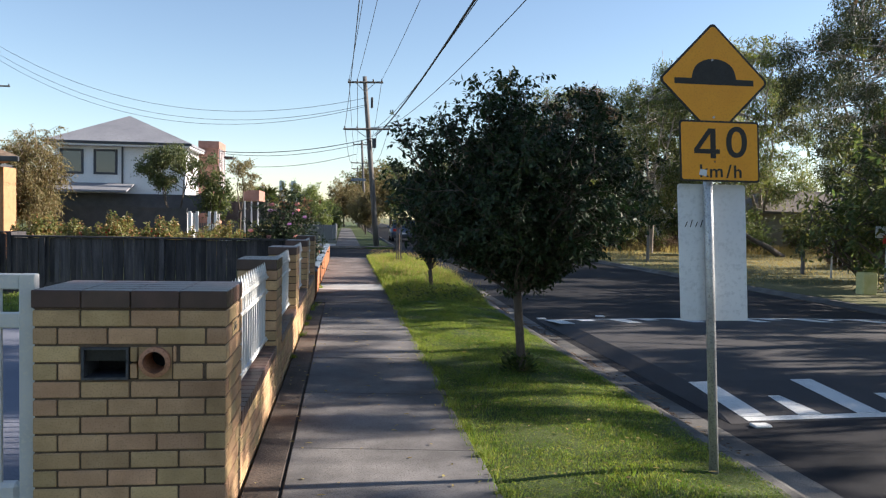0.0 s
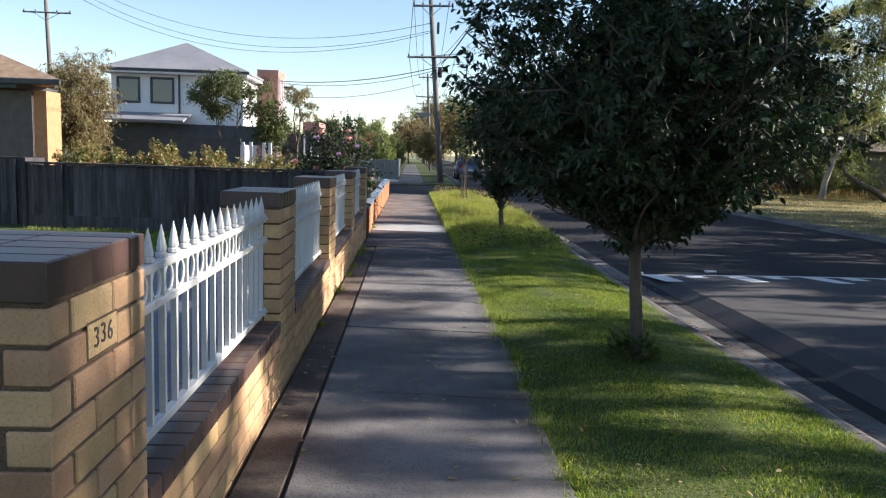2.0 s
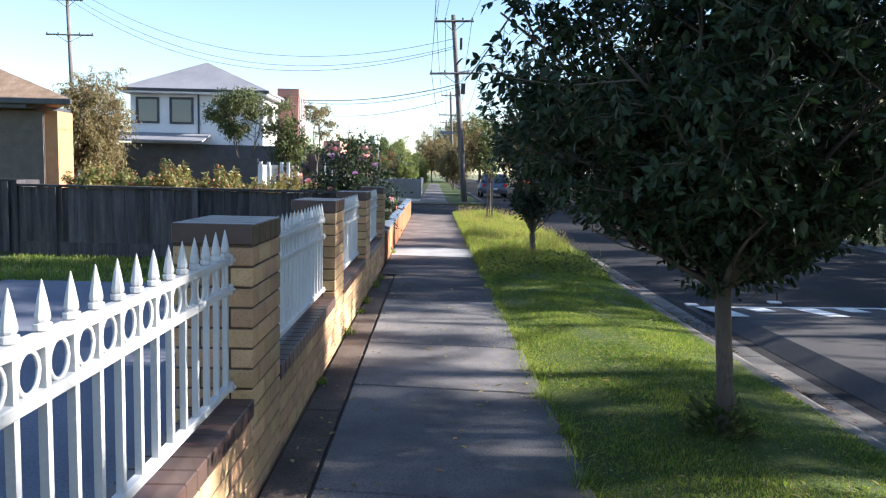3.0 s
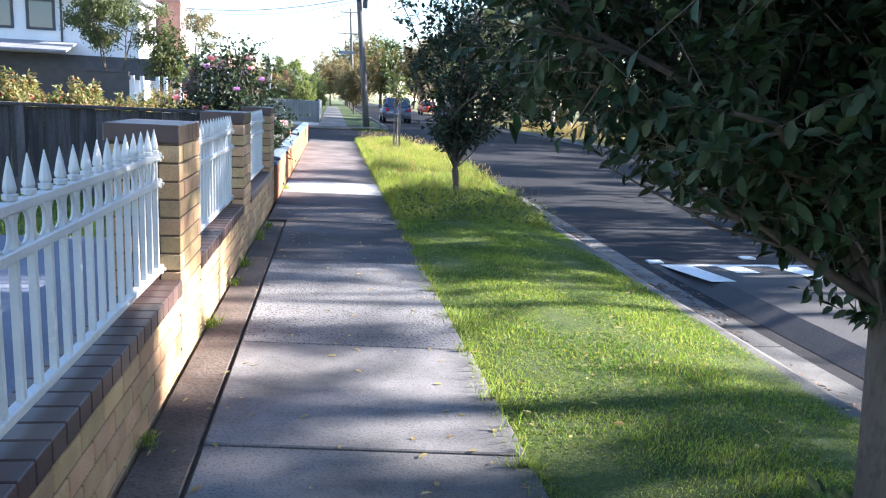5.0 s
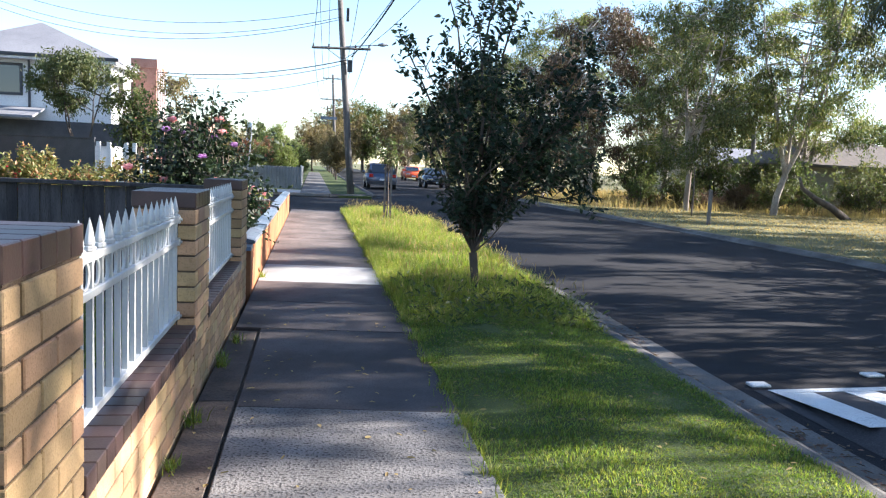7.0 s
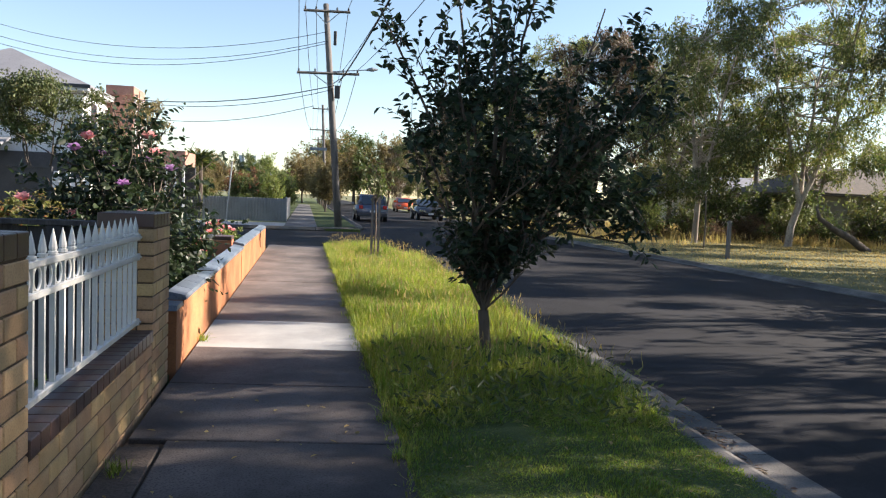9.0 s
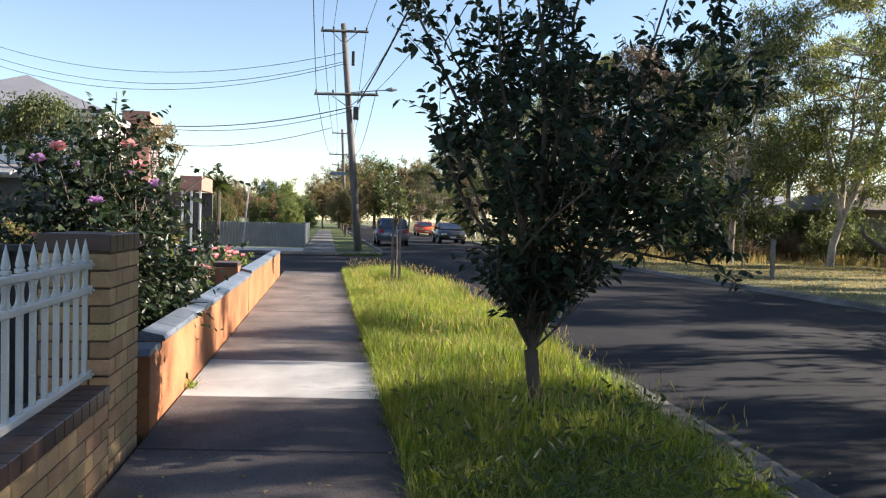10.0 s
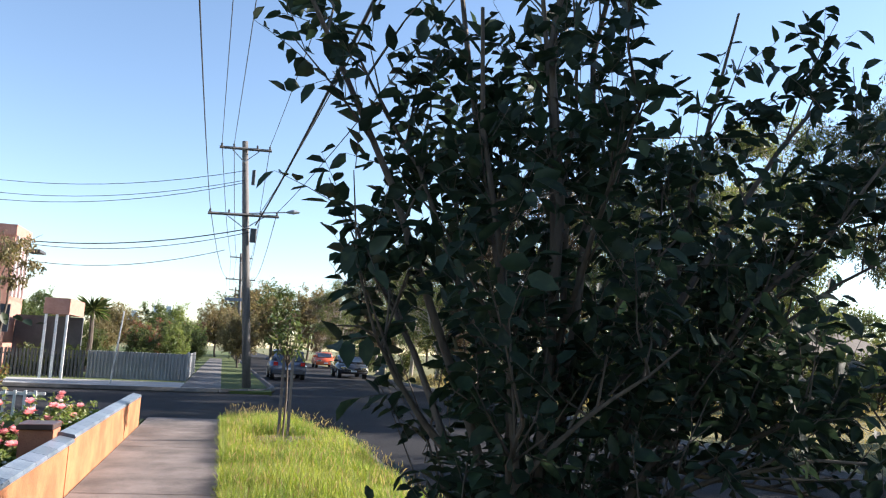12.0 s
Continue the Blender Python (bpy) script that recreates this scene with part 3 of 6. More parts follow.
def kerb_run(line):
    pts = []
    for (x0, y0), (x1, y1) in zip(line, line[1:]):
        n = max(1, round(math.hypot(x1 - x0, y1 - y0) / 1.25))
        pts += [(x0 + (x1 - x0) * k / n, y0 + (y1 - y0) * k / n) for k in range(n)]
    pts.append(line[-1])
    return pts


kerb_pts = kerb_run(KERB_LINE[:-1])
prof = [(0.0, -0.3), (0.0, -0.035), (0.12, -0.03), (0.17, -0.045), (0.26, -0.15), (KERB_W, -0.148), (KERB_W, -0.3)]
for p, q in zip(kerb_pts, kerb_pts[1:]):
    i = kerb_pts.index(p)
    a0, a1 = Vector(kerb_pts[max(i - 1, 0)]), Vector(q)
    b0, b1 = Vector(p), Vector(kerb_pts[min(i + 2, len(kerb_pts) - 1)])
    n0 = (a1 - a0).normalized()
    n1 = (b1 - b0).normalized()
    gap = (Vector(q) - Vector(p)).normalized() * 0.005
    bm = bmesh.new()
    lo = [bm.verts.new((p[0] + n0.y * d + gap.x, p[1] - n0.x * d + gap.y, z)) for d, z in prof]
    hi = [bm.verts.new((q[0] + n1.y * d - gap.x, q[1] - n1.x * d - gap.y, z)) for d, z in prof]
    n = len(prof)
    for k in range(n):
        bm.faces.new((lo[k], lo[(k + 1) % n], hi[(k + 1) % n], hi[k]))
    bm.faces.new(lo[::-1])
    bm.faces.new(hi)
    bmesh.ops.recalc_face_normals(bm, faces=bm.faces)
    part("kerb_length", bm, "kerb", kerb)
far_kerb_pts = [(-30, 42.6), (1.4, 42.6), (2.4, 42.9), (3.2, 43.8), (3.5, 45.5), (3.5, 250)]
for p, q in zip(far_kerb_pts, far_kerb_pts[1:]):
    bm = tube([(p[0], p[1], -0.09), (q[0], q[1], -0.09)], 0.13, 6)
    part("kerb_length", bm, "kerb", kerb)

# footpath beyond the side street
far_path = thing("footpath_beyond", "pale concrete footpath beyond the side street", "footpath", kind="structure")
for a in range(43, 110, 3):
    part("slab", box(0.1, 1.5, a + 0.01, a + 2.99, -0.2, 0.0), "concrete", far_path)
solid("corner_apron", box(-12, 0.08, 43.0, 46.8, -0.2, 0.002), "concrete_new", "pale concrete path beside the corner fence", "paving", kind="structure")


# ---- front fence of cream brick pillars and white steel panels ----
COURSE = 0.0912
BRICK_L = 0.232
_brick_cache = {}


def brick_data(lx, ly, lz, material):
    """Shared mesh of a brick of that size, edges slightly worn."""
    key = (round(lx, 3), round(ly, 3), round(lz, 3), material)
    if key not in _brick_cache:
        bm = box(0, lx, 0, ly, 0, lz, bevel=0.004)
        me = bpy.data.meshes.new("brick")
        bm.to_mesh(me)
        bm.free()
        me.materials.append(M[material])
        _brick_cache[key] = me
    return _brick_cache[key]


def lay(parent, x, y, z, lx, ly, lz, material="brick", name="brick"):
    ob = new(name, brick_data(lx, ly, lz, material))
    ob.parent = parent
    ob.location = (x, y, z)
    return ob


def run(length, shift, joint=0.01, unit_l=BRICK_L):
    """Starts and lengths of the bricks of one course."""
    out, s = [], 0.0
    if shift:
        out.append((0.0, unit_l / 2 - joint / 2))
        s = unit_l / 2 + joint / 2
    while s < length - 0.03:
        ln = min(unit_l, length - s)
        out.append((s, ln))
        s += unit_l + joint
    return out


PIL_TOP = 1.225


def pillar(y0, y1, x0, label, z_cap=1.135, holes=()):
    """A brick pillar: mortar core, bricks on the faces towards street and walker, dark capping."""
    root = thing("brick_pillar", label, "pillar", group="front fence pillars")
    if holes:
        hx0, hx1, hz0, hz1 = holes
        bm = bmesh.new()
        box(x0 + 0.008, hx0, y0 + 0.008, y1 - 0.008, -0.2, z_cap, bm)
        box(hx1, -0.008, y0 + 0.008, y1 - 0.008, -0.2, z_cap, bm)
        box(hx0, hx1, y0 + 0.008, y1 - 0.008, -0.2, hz0, bm)
        box(hx0, hx1, y0 + 0.008, y1 - 0.008, hz1, z_cap, bm)
        box(hx0, hx1, y0 + 0.3, y1 - 0.008, hz0, hz1, bm)
    else:
        bm = box(x0 + 0.008, -0.008, y0 + 0.008, y1 - 0.008, -0.2, z_cap)
    part("core", bm, "mortar", root)
    z, c = z_cap - COURSE, 0
    while z > -0.12:
        h = COURSE - 0.011
        # face towards the street; corners bonded course by course
        first = 0.12 if c % 2 == 0 else 0.0
        for s, ln in run(y1 - y0 - first, False):
            lay(root, -0.1, y0 + first + s, z, 0.1, ln, h)
        # face towards the walker and its back
        first = 0.0 if c % 2 == 0 else 0.11
        for s, ln in run(-x0 - first, False):
            xr = -first - s
            if holes and xr - ln < holes[1] and xr > holes[0] and z < holes[3] - 0.02 and z + h > holes[2] + 0.02:
                if xr > holes[1] + 0.02:
                    lay(root, holes[1] + 0.004, y0, z, xr - holes[1] - 0.014, 0.1, h)
                if xr - ln < holes[0] - 0.03:
                    lay(root, xr - ln, y0, z, holes[0] - 0.004 - (xr - ln), 0.1, h)
                continue
            lay(root, xr - ln, y0, z, ln, 0.1, h)
            if xr < -0.1:
                lay(root, xr - ln, y1 - 0.1, z, ln, 0.1, h)
        # garden side
        for s, ln in run(y1 - y0 - 0.22, c % 2 == 0):
            lay(root, x0 - 0.001, y0 + 0.11 + s, z, 0.06, ln, h)
        z -= COURSE
        c += 1
    # capping in bricks on edge, row behind row
    n = max(1, round(-x0 / 0.24))
    w = (-x0 + 0.012) / n
    rows = max(2, round((y1 - y0) / 0.118))
    d = (y1 - y0 + 0.012) / rows
    for i in range(n):
        for j in range(rows):
            lay(root, x0 - 0.006 + i * w, y0 - 0.006 + j * d, z_cap + 0.002, w - 0.005, d - 0.005, PIL_TOP - z_cap, "brick_cap", "capping_brick")
    part("cap_bed", box(x0 + 0.004, -0.004, y0 + 0.004, y1 - 0.004, z_cap - 0.004, PIL_TOP - 0.012), "mortar", root)
    return root


PILLARS = [(4.2, 4.79), (7.13, 7.72), (9.93, 10.52), (12.72, 13.31), (15.63, 16.22)]
pillar(4.2, 4.79, -0.948, "wide cream brick gate pillar with dark capping and letterbox", holes=(-0.712, -0.272, 0.772, 0.937))
for a, b in PILLARS[1:]:
    pillar(a, b, -0.35, "cream brick fence pillar with dark brown capping")


def low_wall(y0, y1):
    root = thing("low_wall", "low cream brick wall with brown brick coping under a steel panel", "wall", group="low walls")
    part("core", box(-0.22, -0.008, y0 + 0.002, y1 - 0.002, -0.2, 0.37), "mortar", root)
    z, c = 0.37 - COURSE, 0
    while z > -0.1:
        for s, ln in run(y1 - y0, c % 2 == 0):
            lay(root, -0.1, y0 + s + 0.004, z, 0.1, min(ln, y1 - y0 - s - 0.008), COURSE - 0.011)
        z -= COURSE
        c += 1
    # coping bricks on edge across the wall
    n = round((y1 - y0) / 0.118)
    w = (y1 - y0) / n
    for i in range(n):
        lay(root, -0.232, y0 + i * w + 0.003, 0.372, 0.238, w - 0.007, 0.078, "brick_cap", "coping_brick")
    return root


def steel_panel(y0, y1):
    """A white panel: three rails, pickets with spear heads, rings between the upper rails."""
    root = thing("steel_fence_panel", "white painted steel fence panel with spear-headed pickets and rings", "fence panel", group="steel fence panels")
    x = -0.105
    for name, z, h in (("top_rail", 1.055, 0.032), ("ring_rail", 0.925, 0.032), ("bottom_rail", 0.49, 0.034)):
        part(name, box(x - 0.018, x + 0.018, y0 + 0.015, y1 - 0.015, z, z + h, bevel=0.004), "white_metal", root)
    n = 17
    step = (y1 - y0 - 0.12) / (n - 1)
    if "picket" not in _brick_cache:
        bm = box(-0.011, 0.011, -0.011, 0.011, -0.555, 0.02)
        lathe([(0.012, 0.02), (0.012, 0.034), (0.021, 0.036), (0.022, 0.05), (0.014, 0.053), (0.018, 0.06), (0.0185, 0.068), (0.011, 0.11), (0.0012, 0.152)], 8, bm)
        me = bpy.data.meshes.new("picket")
        bm.to_mesh(me)
        bm.free()
        me.materials.append(M["white_metal"])
        _brick_cache["picket"] = me
        bm = bmesh.new()
        ring = [(0.0, 0.046 * math.cos(t), 0.05 * math.sin(t)) for t in (2 * math.pi * k / 16 for k in range(17))]
        tube(ring, 0.0065, 6, bm, cap=False)
        me = bpy.data.meshes.new("ring")
        bm.to_mesh(me)
        bm.free()
        me.polygons.foreach_set("use_smooth", [True] * len(me.polygons))
        me.materials.append(M["white_metal"])
        _brick_cache["ring"] = me
    for i in range(n):
        y = y0 + 0.06 + i * step
        ob = new("picket", _brick_cache["picket"])
        ob.parent, ob.location = root, (x, y, 1.055)
        if i < n - 1:
            rg = new("ring", _brick_cache["ring"])
            rg.parent, rg.location = root, (x, y + step / 2, 1.006)
    for y, s in ((y0, 1), (y1, -1)):
        for z in (1.071, 0.941, 0.507):
            bm = box(x - 0.022, x + 0.022, min(y, y + s * 0.03), max(y, y + s * 0.03), z - 0.024, z + 0.024, bevel=0.005)
            tube([(x + 0.02, y + s * 0.014, z), (x + 0.032, y + s * 0.014, z)], 0.009, 6, bm)
            part("bracket", bm, "white_metal", root)
    return root


for (a0, a1), (b0, b1) in zip(PILLARS, PILLARS[1:]):
    low_wall(a1 + 0.002, b0 - 0.002)
    steel_panel(a1 + 0.004, b0 - 0.004)

# letterbox, paper pipe and number in the wide pillar
letterbox = thing("letterbox", "black metal letterbox set flush in the brick pillar", "letterbox")
lb = bmesh.new()
for q in ((-0.712, -0.7), (-0.496, -0.484)):
    box(q[0], q[1], 4.188, 4.45, 0.772, 0.937, lb)
box(-0.7, -0.496, 4.188, 4.45, 0.772, 0.784, lb)
box(-0.7, -0.496, 4.188, 4.45, 0.925, 0.937, lb)
part("frame", lb, "dark_trim", letterbox)
# near-black back: the shade inside the box is put into its colour
part("back", box(-0.7, -0.496, 4.43, 4.45, 0.784, 0.925), "dark_void", letterbox)
part("flap", box(-0.699, -0.497, 4.215, 4.222, 0.865, 0.924), "black", letterbox, "black hanging flap")
pipe = thing("paper_pipe", "round terracotta newspaper pipe set in the brick pillar", "paper holder")
pb = bmesh.new()
rings = []
for r, d in ((0.078, 0.03), (0.078, -0.02), (0.056, -0.03), (0.052, 0.22)):
    rings.append([pb.verts.new((-0.355 + r * math.cos(t), 4.2 + d, 0.862 + r * math.sin(t))) for t in (2 * math.pi * k / 24 for k in range(24))])
for a, b in zip(rings, rings[1:]):
    for k in range(24):
        pb.faces.new((a[k], a[(k + 1) % 24], b[(k + 1) % 24], b[k]))
part("rim", pb, "terracotta", pipe, smooth=False)
pb = bmesh.new()
inner = [pb.verts.new((-0.355 + 0.07 * math.cos(t), 4.204, 0.8545 + 0.07 * math.sin(t))) for t in (2 * math.pi * k / 16 for k in range(16))]
square = []
for k in range(16):
    t = 2 * math.pi * k / 16
    m_ = max(abs(math.cos(t)), abs(math.sin(t)))
    square.append(pb.verts.new((-0.355 + 0.0825 * math.cos(t) / m_, 4.204, 0.8545 + 0.0825 * math.sin(t) / m_)))
for k in range(16):
    pb.faces.new((inner[k], inner[(k + 1) % 16], square[(k + 1) % 16], square[k]))
part("surround", pb, "brick", pipe)
for zb in (0.776, 0.862):
    lay(pipe, -0.48, 4.2, zb, 0.036, 0.1, 0.074)
# near-black disc painted to stand for the unlit depth of the pipe
pb = bmesh.new()
pb.faces.new([pb.verts.new((-0.355 + 0.052 * math.cos(t), 4.36, 0.862 + 0.052 * math.sin(t))) for t in (2 * math.pi * k / 24 for k in range(24))])
part("dark_end", pb, "dark_void", pipe)


def words(name, text, size, m, material, parent, thick=0.001, bold=0.0, wide=1.0):
    """Built-in font as a thin mesh."""
    cu = bpy.data.curves.new(name, "FONT")
    cu.offset = bold * size
    cu.body, cu.size, cu.align_x, cu.align_y, cu.extrude = text, size, "CENTER", "CENTER", thick
    tmp = new(name, cu)
    me = bpy.data.meshes.new_from_object(tmp.evaluated_get(bpy.context.evaluated_depsgraph_get()))
    bpy.data.objects.remove(tmp)
    bpy.data.curves.remove(cu)
    me.materials.clear()
    me.materials.append(M[material])
    ob = new(name, me)
    ob.parent = parent
    ob.matrix_basis = m @ Matrix.Diagonal((wide, 1, 1, 1))
    return ob


number = thing("house_number", "three dark metal house number digits on the pillar", "house number")
part("border", box(0.0004, 0.0014, 4.385, 4.575, 0.957, 1.051), "mortar", number)
part("plate", box(0.0004, 0.0026, 4.391, 4.569, 0.963, 1.045), "brick", number, "cream tile behind the digits")
for i, ch in enumerate("336"):
    words("digit", ch, 0.072, pose(0.0035, 4.438 + 0.042 * i, 1.004 + 0.003 * (i == 1), 90, 0, 90), "dark_trim", number, 0.001, 0.0)

# gate beside the pillar
gate = thing("driveway_gate", "white steel driveway gate with pickets beside the brick pillar", "gate")
part("gate_post", box(-1.045, -0.965, 4.28, 4.34, 0.03, 1.3, bevel=0.006), "white_metal", gate)
for name, z in (("top_rail", 1.22), ("ring_rail", 1.02), ("bottom_rail", 0.12)):
    part(name, box(-3.9, -1.045, 4.29, 4.33, z, z + 0.08, bevel=0.006), "white_metal", gate)
for i in range(20):
    xg = -1.15 - i * 0.138
    part("picket", box(xg - 0.012, xg + 0.012, 4.298, 4.322, 0.2, 1.22), "white_metal", gate)
part("wheel_guard", box(-1.2, -1.05, 4.27, 4.35, 0.01, 0.22, bevel=0.02), "white_metal", gate)

# ---- road sign ----
sign = thing("road_sign", "yellow speed hump sign and 40 plate on a leaning post", "road sign", (3.04, 4.82, 0.0))
LEAN = 0.064
post_pts = [(0, 0, -0.3), (-LEAN * 2.75, 0, 2.75)]
part("post", tube(post_pts, 0.03, 12), "galvanised", sign, "grey galvanised post", smooth=True)


def at_sign(u, w, d):
    """A place on the sign: u across, w up, d behind the face."""
    return (u - LEAN * w * 0.93, -0.045 + d, w)


def sign_plate(name, outline, d0, d1, material, parent, label=""):
    bm = bmesh.new()
    f = [bm.verts.new(at_sign(u, w, d0)) for u, w in outline]
    k = [bm.verts.new(at_sign(u, w, d1)) for u, w in outline]
    n = len(outline)
    bm.faces.new(f)
    bm.faces.new(k[::-1])
    for i in range(n):
        bm.faces.new((f[i], f[(i + 1) % n], k[(i + 1) % n], k[i]))
    bmesh.ops.recalc_face_normals(bm, faces=bm.faces)
    return part(name, bm, material, parent, label)


def rounded(cx, cz, hw, hh, r, turn=0.0, n=5):
    pts = []
    for sx, sz, a0 in ((1, 1, 0), (-1, 1, 90), (-1, -1, 180), (1, -1, 270)):
        for k in range(n + 1):
            a = radians(a0 + 90 * k / n)
            pts.append((sx * (hw - r) + r * math.cos(a), sz * (hh - r) + r * math.sin(a)))
    c, s = math.cos(turn), math.sin(turn)
    return [(cx + x * c - z * s, cz + x * s + z * c) for x, z in pts]


DZ = 2.53
diamond = sign_plate("diamond", rounded(0.02, DZ, 0.26, 0.26, 0.03, radians(45)), 0.0, 0.004, "black", sign, "yellow diamond with black hump symbol")
sign_plate("diamond_face", rounded(0.02, DZ, 0.246, 0.246, 0.024, radians(45)), -0.002, 0.0, "sign_yellow", diamond)
bump_line = [(-0.245, DZ - 0.025), (0.285, DZ - 0.025), (0.285, DZ + 0.012), (0.17, DZ + 0.012)]
bump_line += [(0.02 + 0.145 * math.cos(radians(a)), DZ + 0.012 + 0.125 * math.sin(radians(a)) ** 0.8) for a in range(8, 173, 12)]
bump_line += [(-0.13, DZ + 0.012), (-0.245, DZ + 0.012)]
sign_plate("hump_symbol", bump_line, -0.004, -0.002, "black", diamond)
plate = sign_plate("speed_plate", rounded(0.045, 2.085, 0.268, 0.193, 0.02), -0.006, -0.002, "black", sign, "yellow plate with 40 km/h")
sign_plate("plate_face", rounded(0.045, 2.085, 0.256, 0.181, 0.014), -0.008, -0.006, "sign_yellow", plate)
four = sign_plate("digit", [(-0.018, 2.228), (0.018, 2.228), (0.018, 2.04), (-0.018, 2.04)], -0.0095, -0.008, "black", plate)
sign_plate("bar", [(-0.127, 2.098), (0.045, 2.098), (0.045, 2.069), (-0.127, 2.069)], -0.0098, -0.008, "black", four)
sign_plate("slope", [(-0.127, 2.098), (-0.09, 2.098), (0.006, 2.228), (-0.03, 2.228)], -0.0101, -0.008, "black", four)
words("digit", "0", 0.275, pose(0.16 - LEAN * 2.0, -0.0545, 2.135, 90, -3.4, 0), "black", plate, bold=0.009, wide=1.12)
for ch, u in (("k", -0.085), ("m", 0.0), ("/", 0.085), ("h", 0.145)):
    words("letter", ch, 0.115, pose(u + 0.02 - LEAN * 1.85, -0.0545, 1.955, 90, -3.4, 0), "black", plate, bold=0.012, wide=1.1)
sign_plate("sticker", [(-0.1, 1.935), (-0.05, 1.925), (-0.045, 1.965), (-0.09, 1.97)], -0.012, -0.0105, "board_white", plate, "torn white sticker")
board = sign_plate("backing_board", rounded(0.03, 1.435, 0.232, 0.445, 0.02), 0.085, 0.09, "board_white", sign, "plain white board behind the post")
for k in range(4):
    u0 = -0.16 + 0.035 * k
    sign_plate("scribble", [(u0, 1.6), (u0 + 0.006, 1.6), (u0 + 0.022, 1.635 + 0.012 * (k % 2)), (u0 + 0.016, 1.635 + 0.012 * (k % 2))], 0.0835, 0.085, "black", board)
for w in (2.3, 2.66, 2.02, 2.2):
    part("bolt", tube([(0.02 - LEAN * w, -0.049, w), (0.02 - LEAN * w, -0.053, w)], 0.008, 8), "galvanised", sign)

# ---- timber side fence ----
timber = thing("timber_fence", "dark weathered timber paling fence with capping rail", "fence")
for x0, x1, y, top in ((-6.0, -0.37, 16.3, 1.14), (-14.0, -6.0, 16.9, 1.2)):
    x = x0
    k = 0
    fr = random.Random(9)
    while x < x1:
        w = 0.098
        h = top - 0.04 + fr.uniform(-0.012, 0.0)
        ob = part("paling", box(x, min(x + w, x1), y - 0.008 + (k % 2) * 0.01, y + 0.008 + (k % 2) * 0.01, -0.05, h), "timber_dark", timber)
        x += w + 0.004
        k += 1
    part("capping", box(x0, x1, y - 0.06, y + 0.07, top - 0.04, top, bevel=0.004), "timber_dark", timber)
    part("plinth_board", box(x0, x1, y - 0.035, y - 0.012, -0.05, 0.2), "timber_dark", timber)
    for px in np.arange(x0 + 0.6, x1, 2.3):
        part("post", box(px - 0.05, px + 0.05, y - 0.075, y - 0.013, -0.05, top - 0.042), "timber_dark", timber)
part("return_post", box(-6.06, -5.98, 16.24, 16.96, -0.05, 1.2), "timber_dark", timber)

# ---- neighbour's low rendered wall ----
orange = thing("garden_wall", "low terracotta rendered garden wall with grey tile coping", "wall")
part("render", box(-0.085, 0.03, 16.75, 22.4, -0.15, 0.5), "render_orange", orange)
part("render", box(-0.085, 0.036, 22.402, 29.4, -0.15, 0.535), "render_orange", orange)
part("return_wall", box(-0.9, 0.03, 16.4, 16.748, -0.15, 0.46), "render_orange", orange)
y = 16.73
while y < 29.3:
    ln = 0.42
    up = 0.036 if y > 22.3 else 0.0
    bm = prism([(-0.115, 0.502 + up), (0.05, 0.502 + up), (0.053, 0.512 + up), (0.04, 0.54 + up), (-0.1, 0.57 + up), (-0.118, 0.56 + up)], "y", y + 0.004, min(y + ln - 0.004, 29.42))
    part("coping_tile", bm, "cap_tile", orange)
    y += ln
for k in range(2):
    part("coping_tile", prism([(16.38, 0.462), (16.74, 0.462), (16.7, 0.5), (16.42, 0.5)], "x", -0.9 + 0.47 * k, -0.44 + 0.47 * k), "cap_tile", orange)
block = thing("wall_pillar", "short red brick pillar behind the rendered wall", "pillar")
part("core", box(-0.43, -0.122, 22.4, 22.75, -0.1, 0.64), "red_brick", block)
part("cap", box(-0.46, -0.119, 22.37, 22.78, 0.642, 0.7, bevel=0.008), "brick_cap", block)

# white picket fence in that garden
picket_fence = thing("picket_fence", "low white steel picket fence inside the rose garden", "fence")
for i in range(22):
    xx = -3.4 + i * 0.12
    part("picket", box(xx, xx + 0.03, 25.0, 25.03, -0.03, 0.86), "white_metal", picket_fence)
for z in (0.3, 0.8):
    part("rail", box(-3.45, -0.75, 25.032, 25.06, z, z + 0.04), "white_metal", picket_fence)


# ---- street trees in the verge ----
def egg(cx, cy, zs, rs):
    """A test for a crown: radius by height."""
    def keep(p):
        return math.hypot(p[0] - cx, p[1] - cy) < float(np.interp(p[2], zs, rs)) * (1 + 0.16 * noise.noise((p[0] * 1.7, p[1] * 1.7, p[2] * 1.7))) if zs[0] < p[2] < zs[-1] else False
    return keep


rng = np.random.default_rng(11)
ZS1, RS1 = [0.76, 0.97, 1.14, 1.3, 1.62, 2.08, 2.54, 2.88, 3.28], [0.2, 0.4, 0.68, 1.14, 1.58, 1.76, 1.68, 1.3, 0.35]
k1 = egg(0.05, 0.06, ZS1, RS1)
limbs1 = []
for st_, en_, r_ in crown_limbs(rng, 44, (-0.02, 0, 0.85), 1.7, 1.0, 2.98, 0.02):
    lim = 0.78 * float(np.interp(en_[2], ZS1, RS1))
    q = min(1.0, lim / max(0.01, math.hypot(en_[0], en_[1])))
    limbs1.append((st_, (en_[0] * q, en_[1] * q + 0.06, en_[2]), r_))
g1 = grow(rng, limbs1, [((0.06, 0, -0.1), 0.06), ((0.03, 0, 0.3), 0.048), ((-0.02, 0, 0.87), 0.045)],
          14, 0.27, 10, (0.058, 0.027), 0.3, up=0.35, subs=10, sub_len=0.55, sub_r=0.006, keep=k1, twig_r=0.0022)
tree("street_tree", "dense round-crowned dark green street tree in the nature strip", "tree", (2.44, 8.03, 0.0), g1, "bark", "leaf_dark")
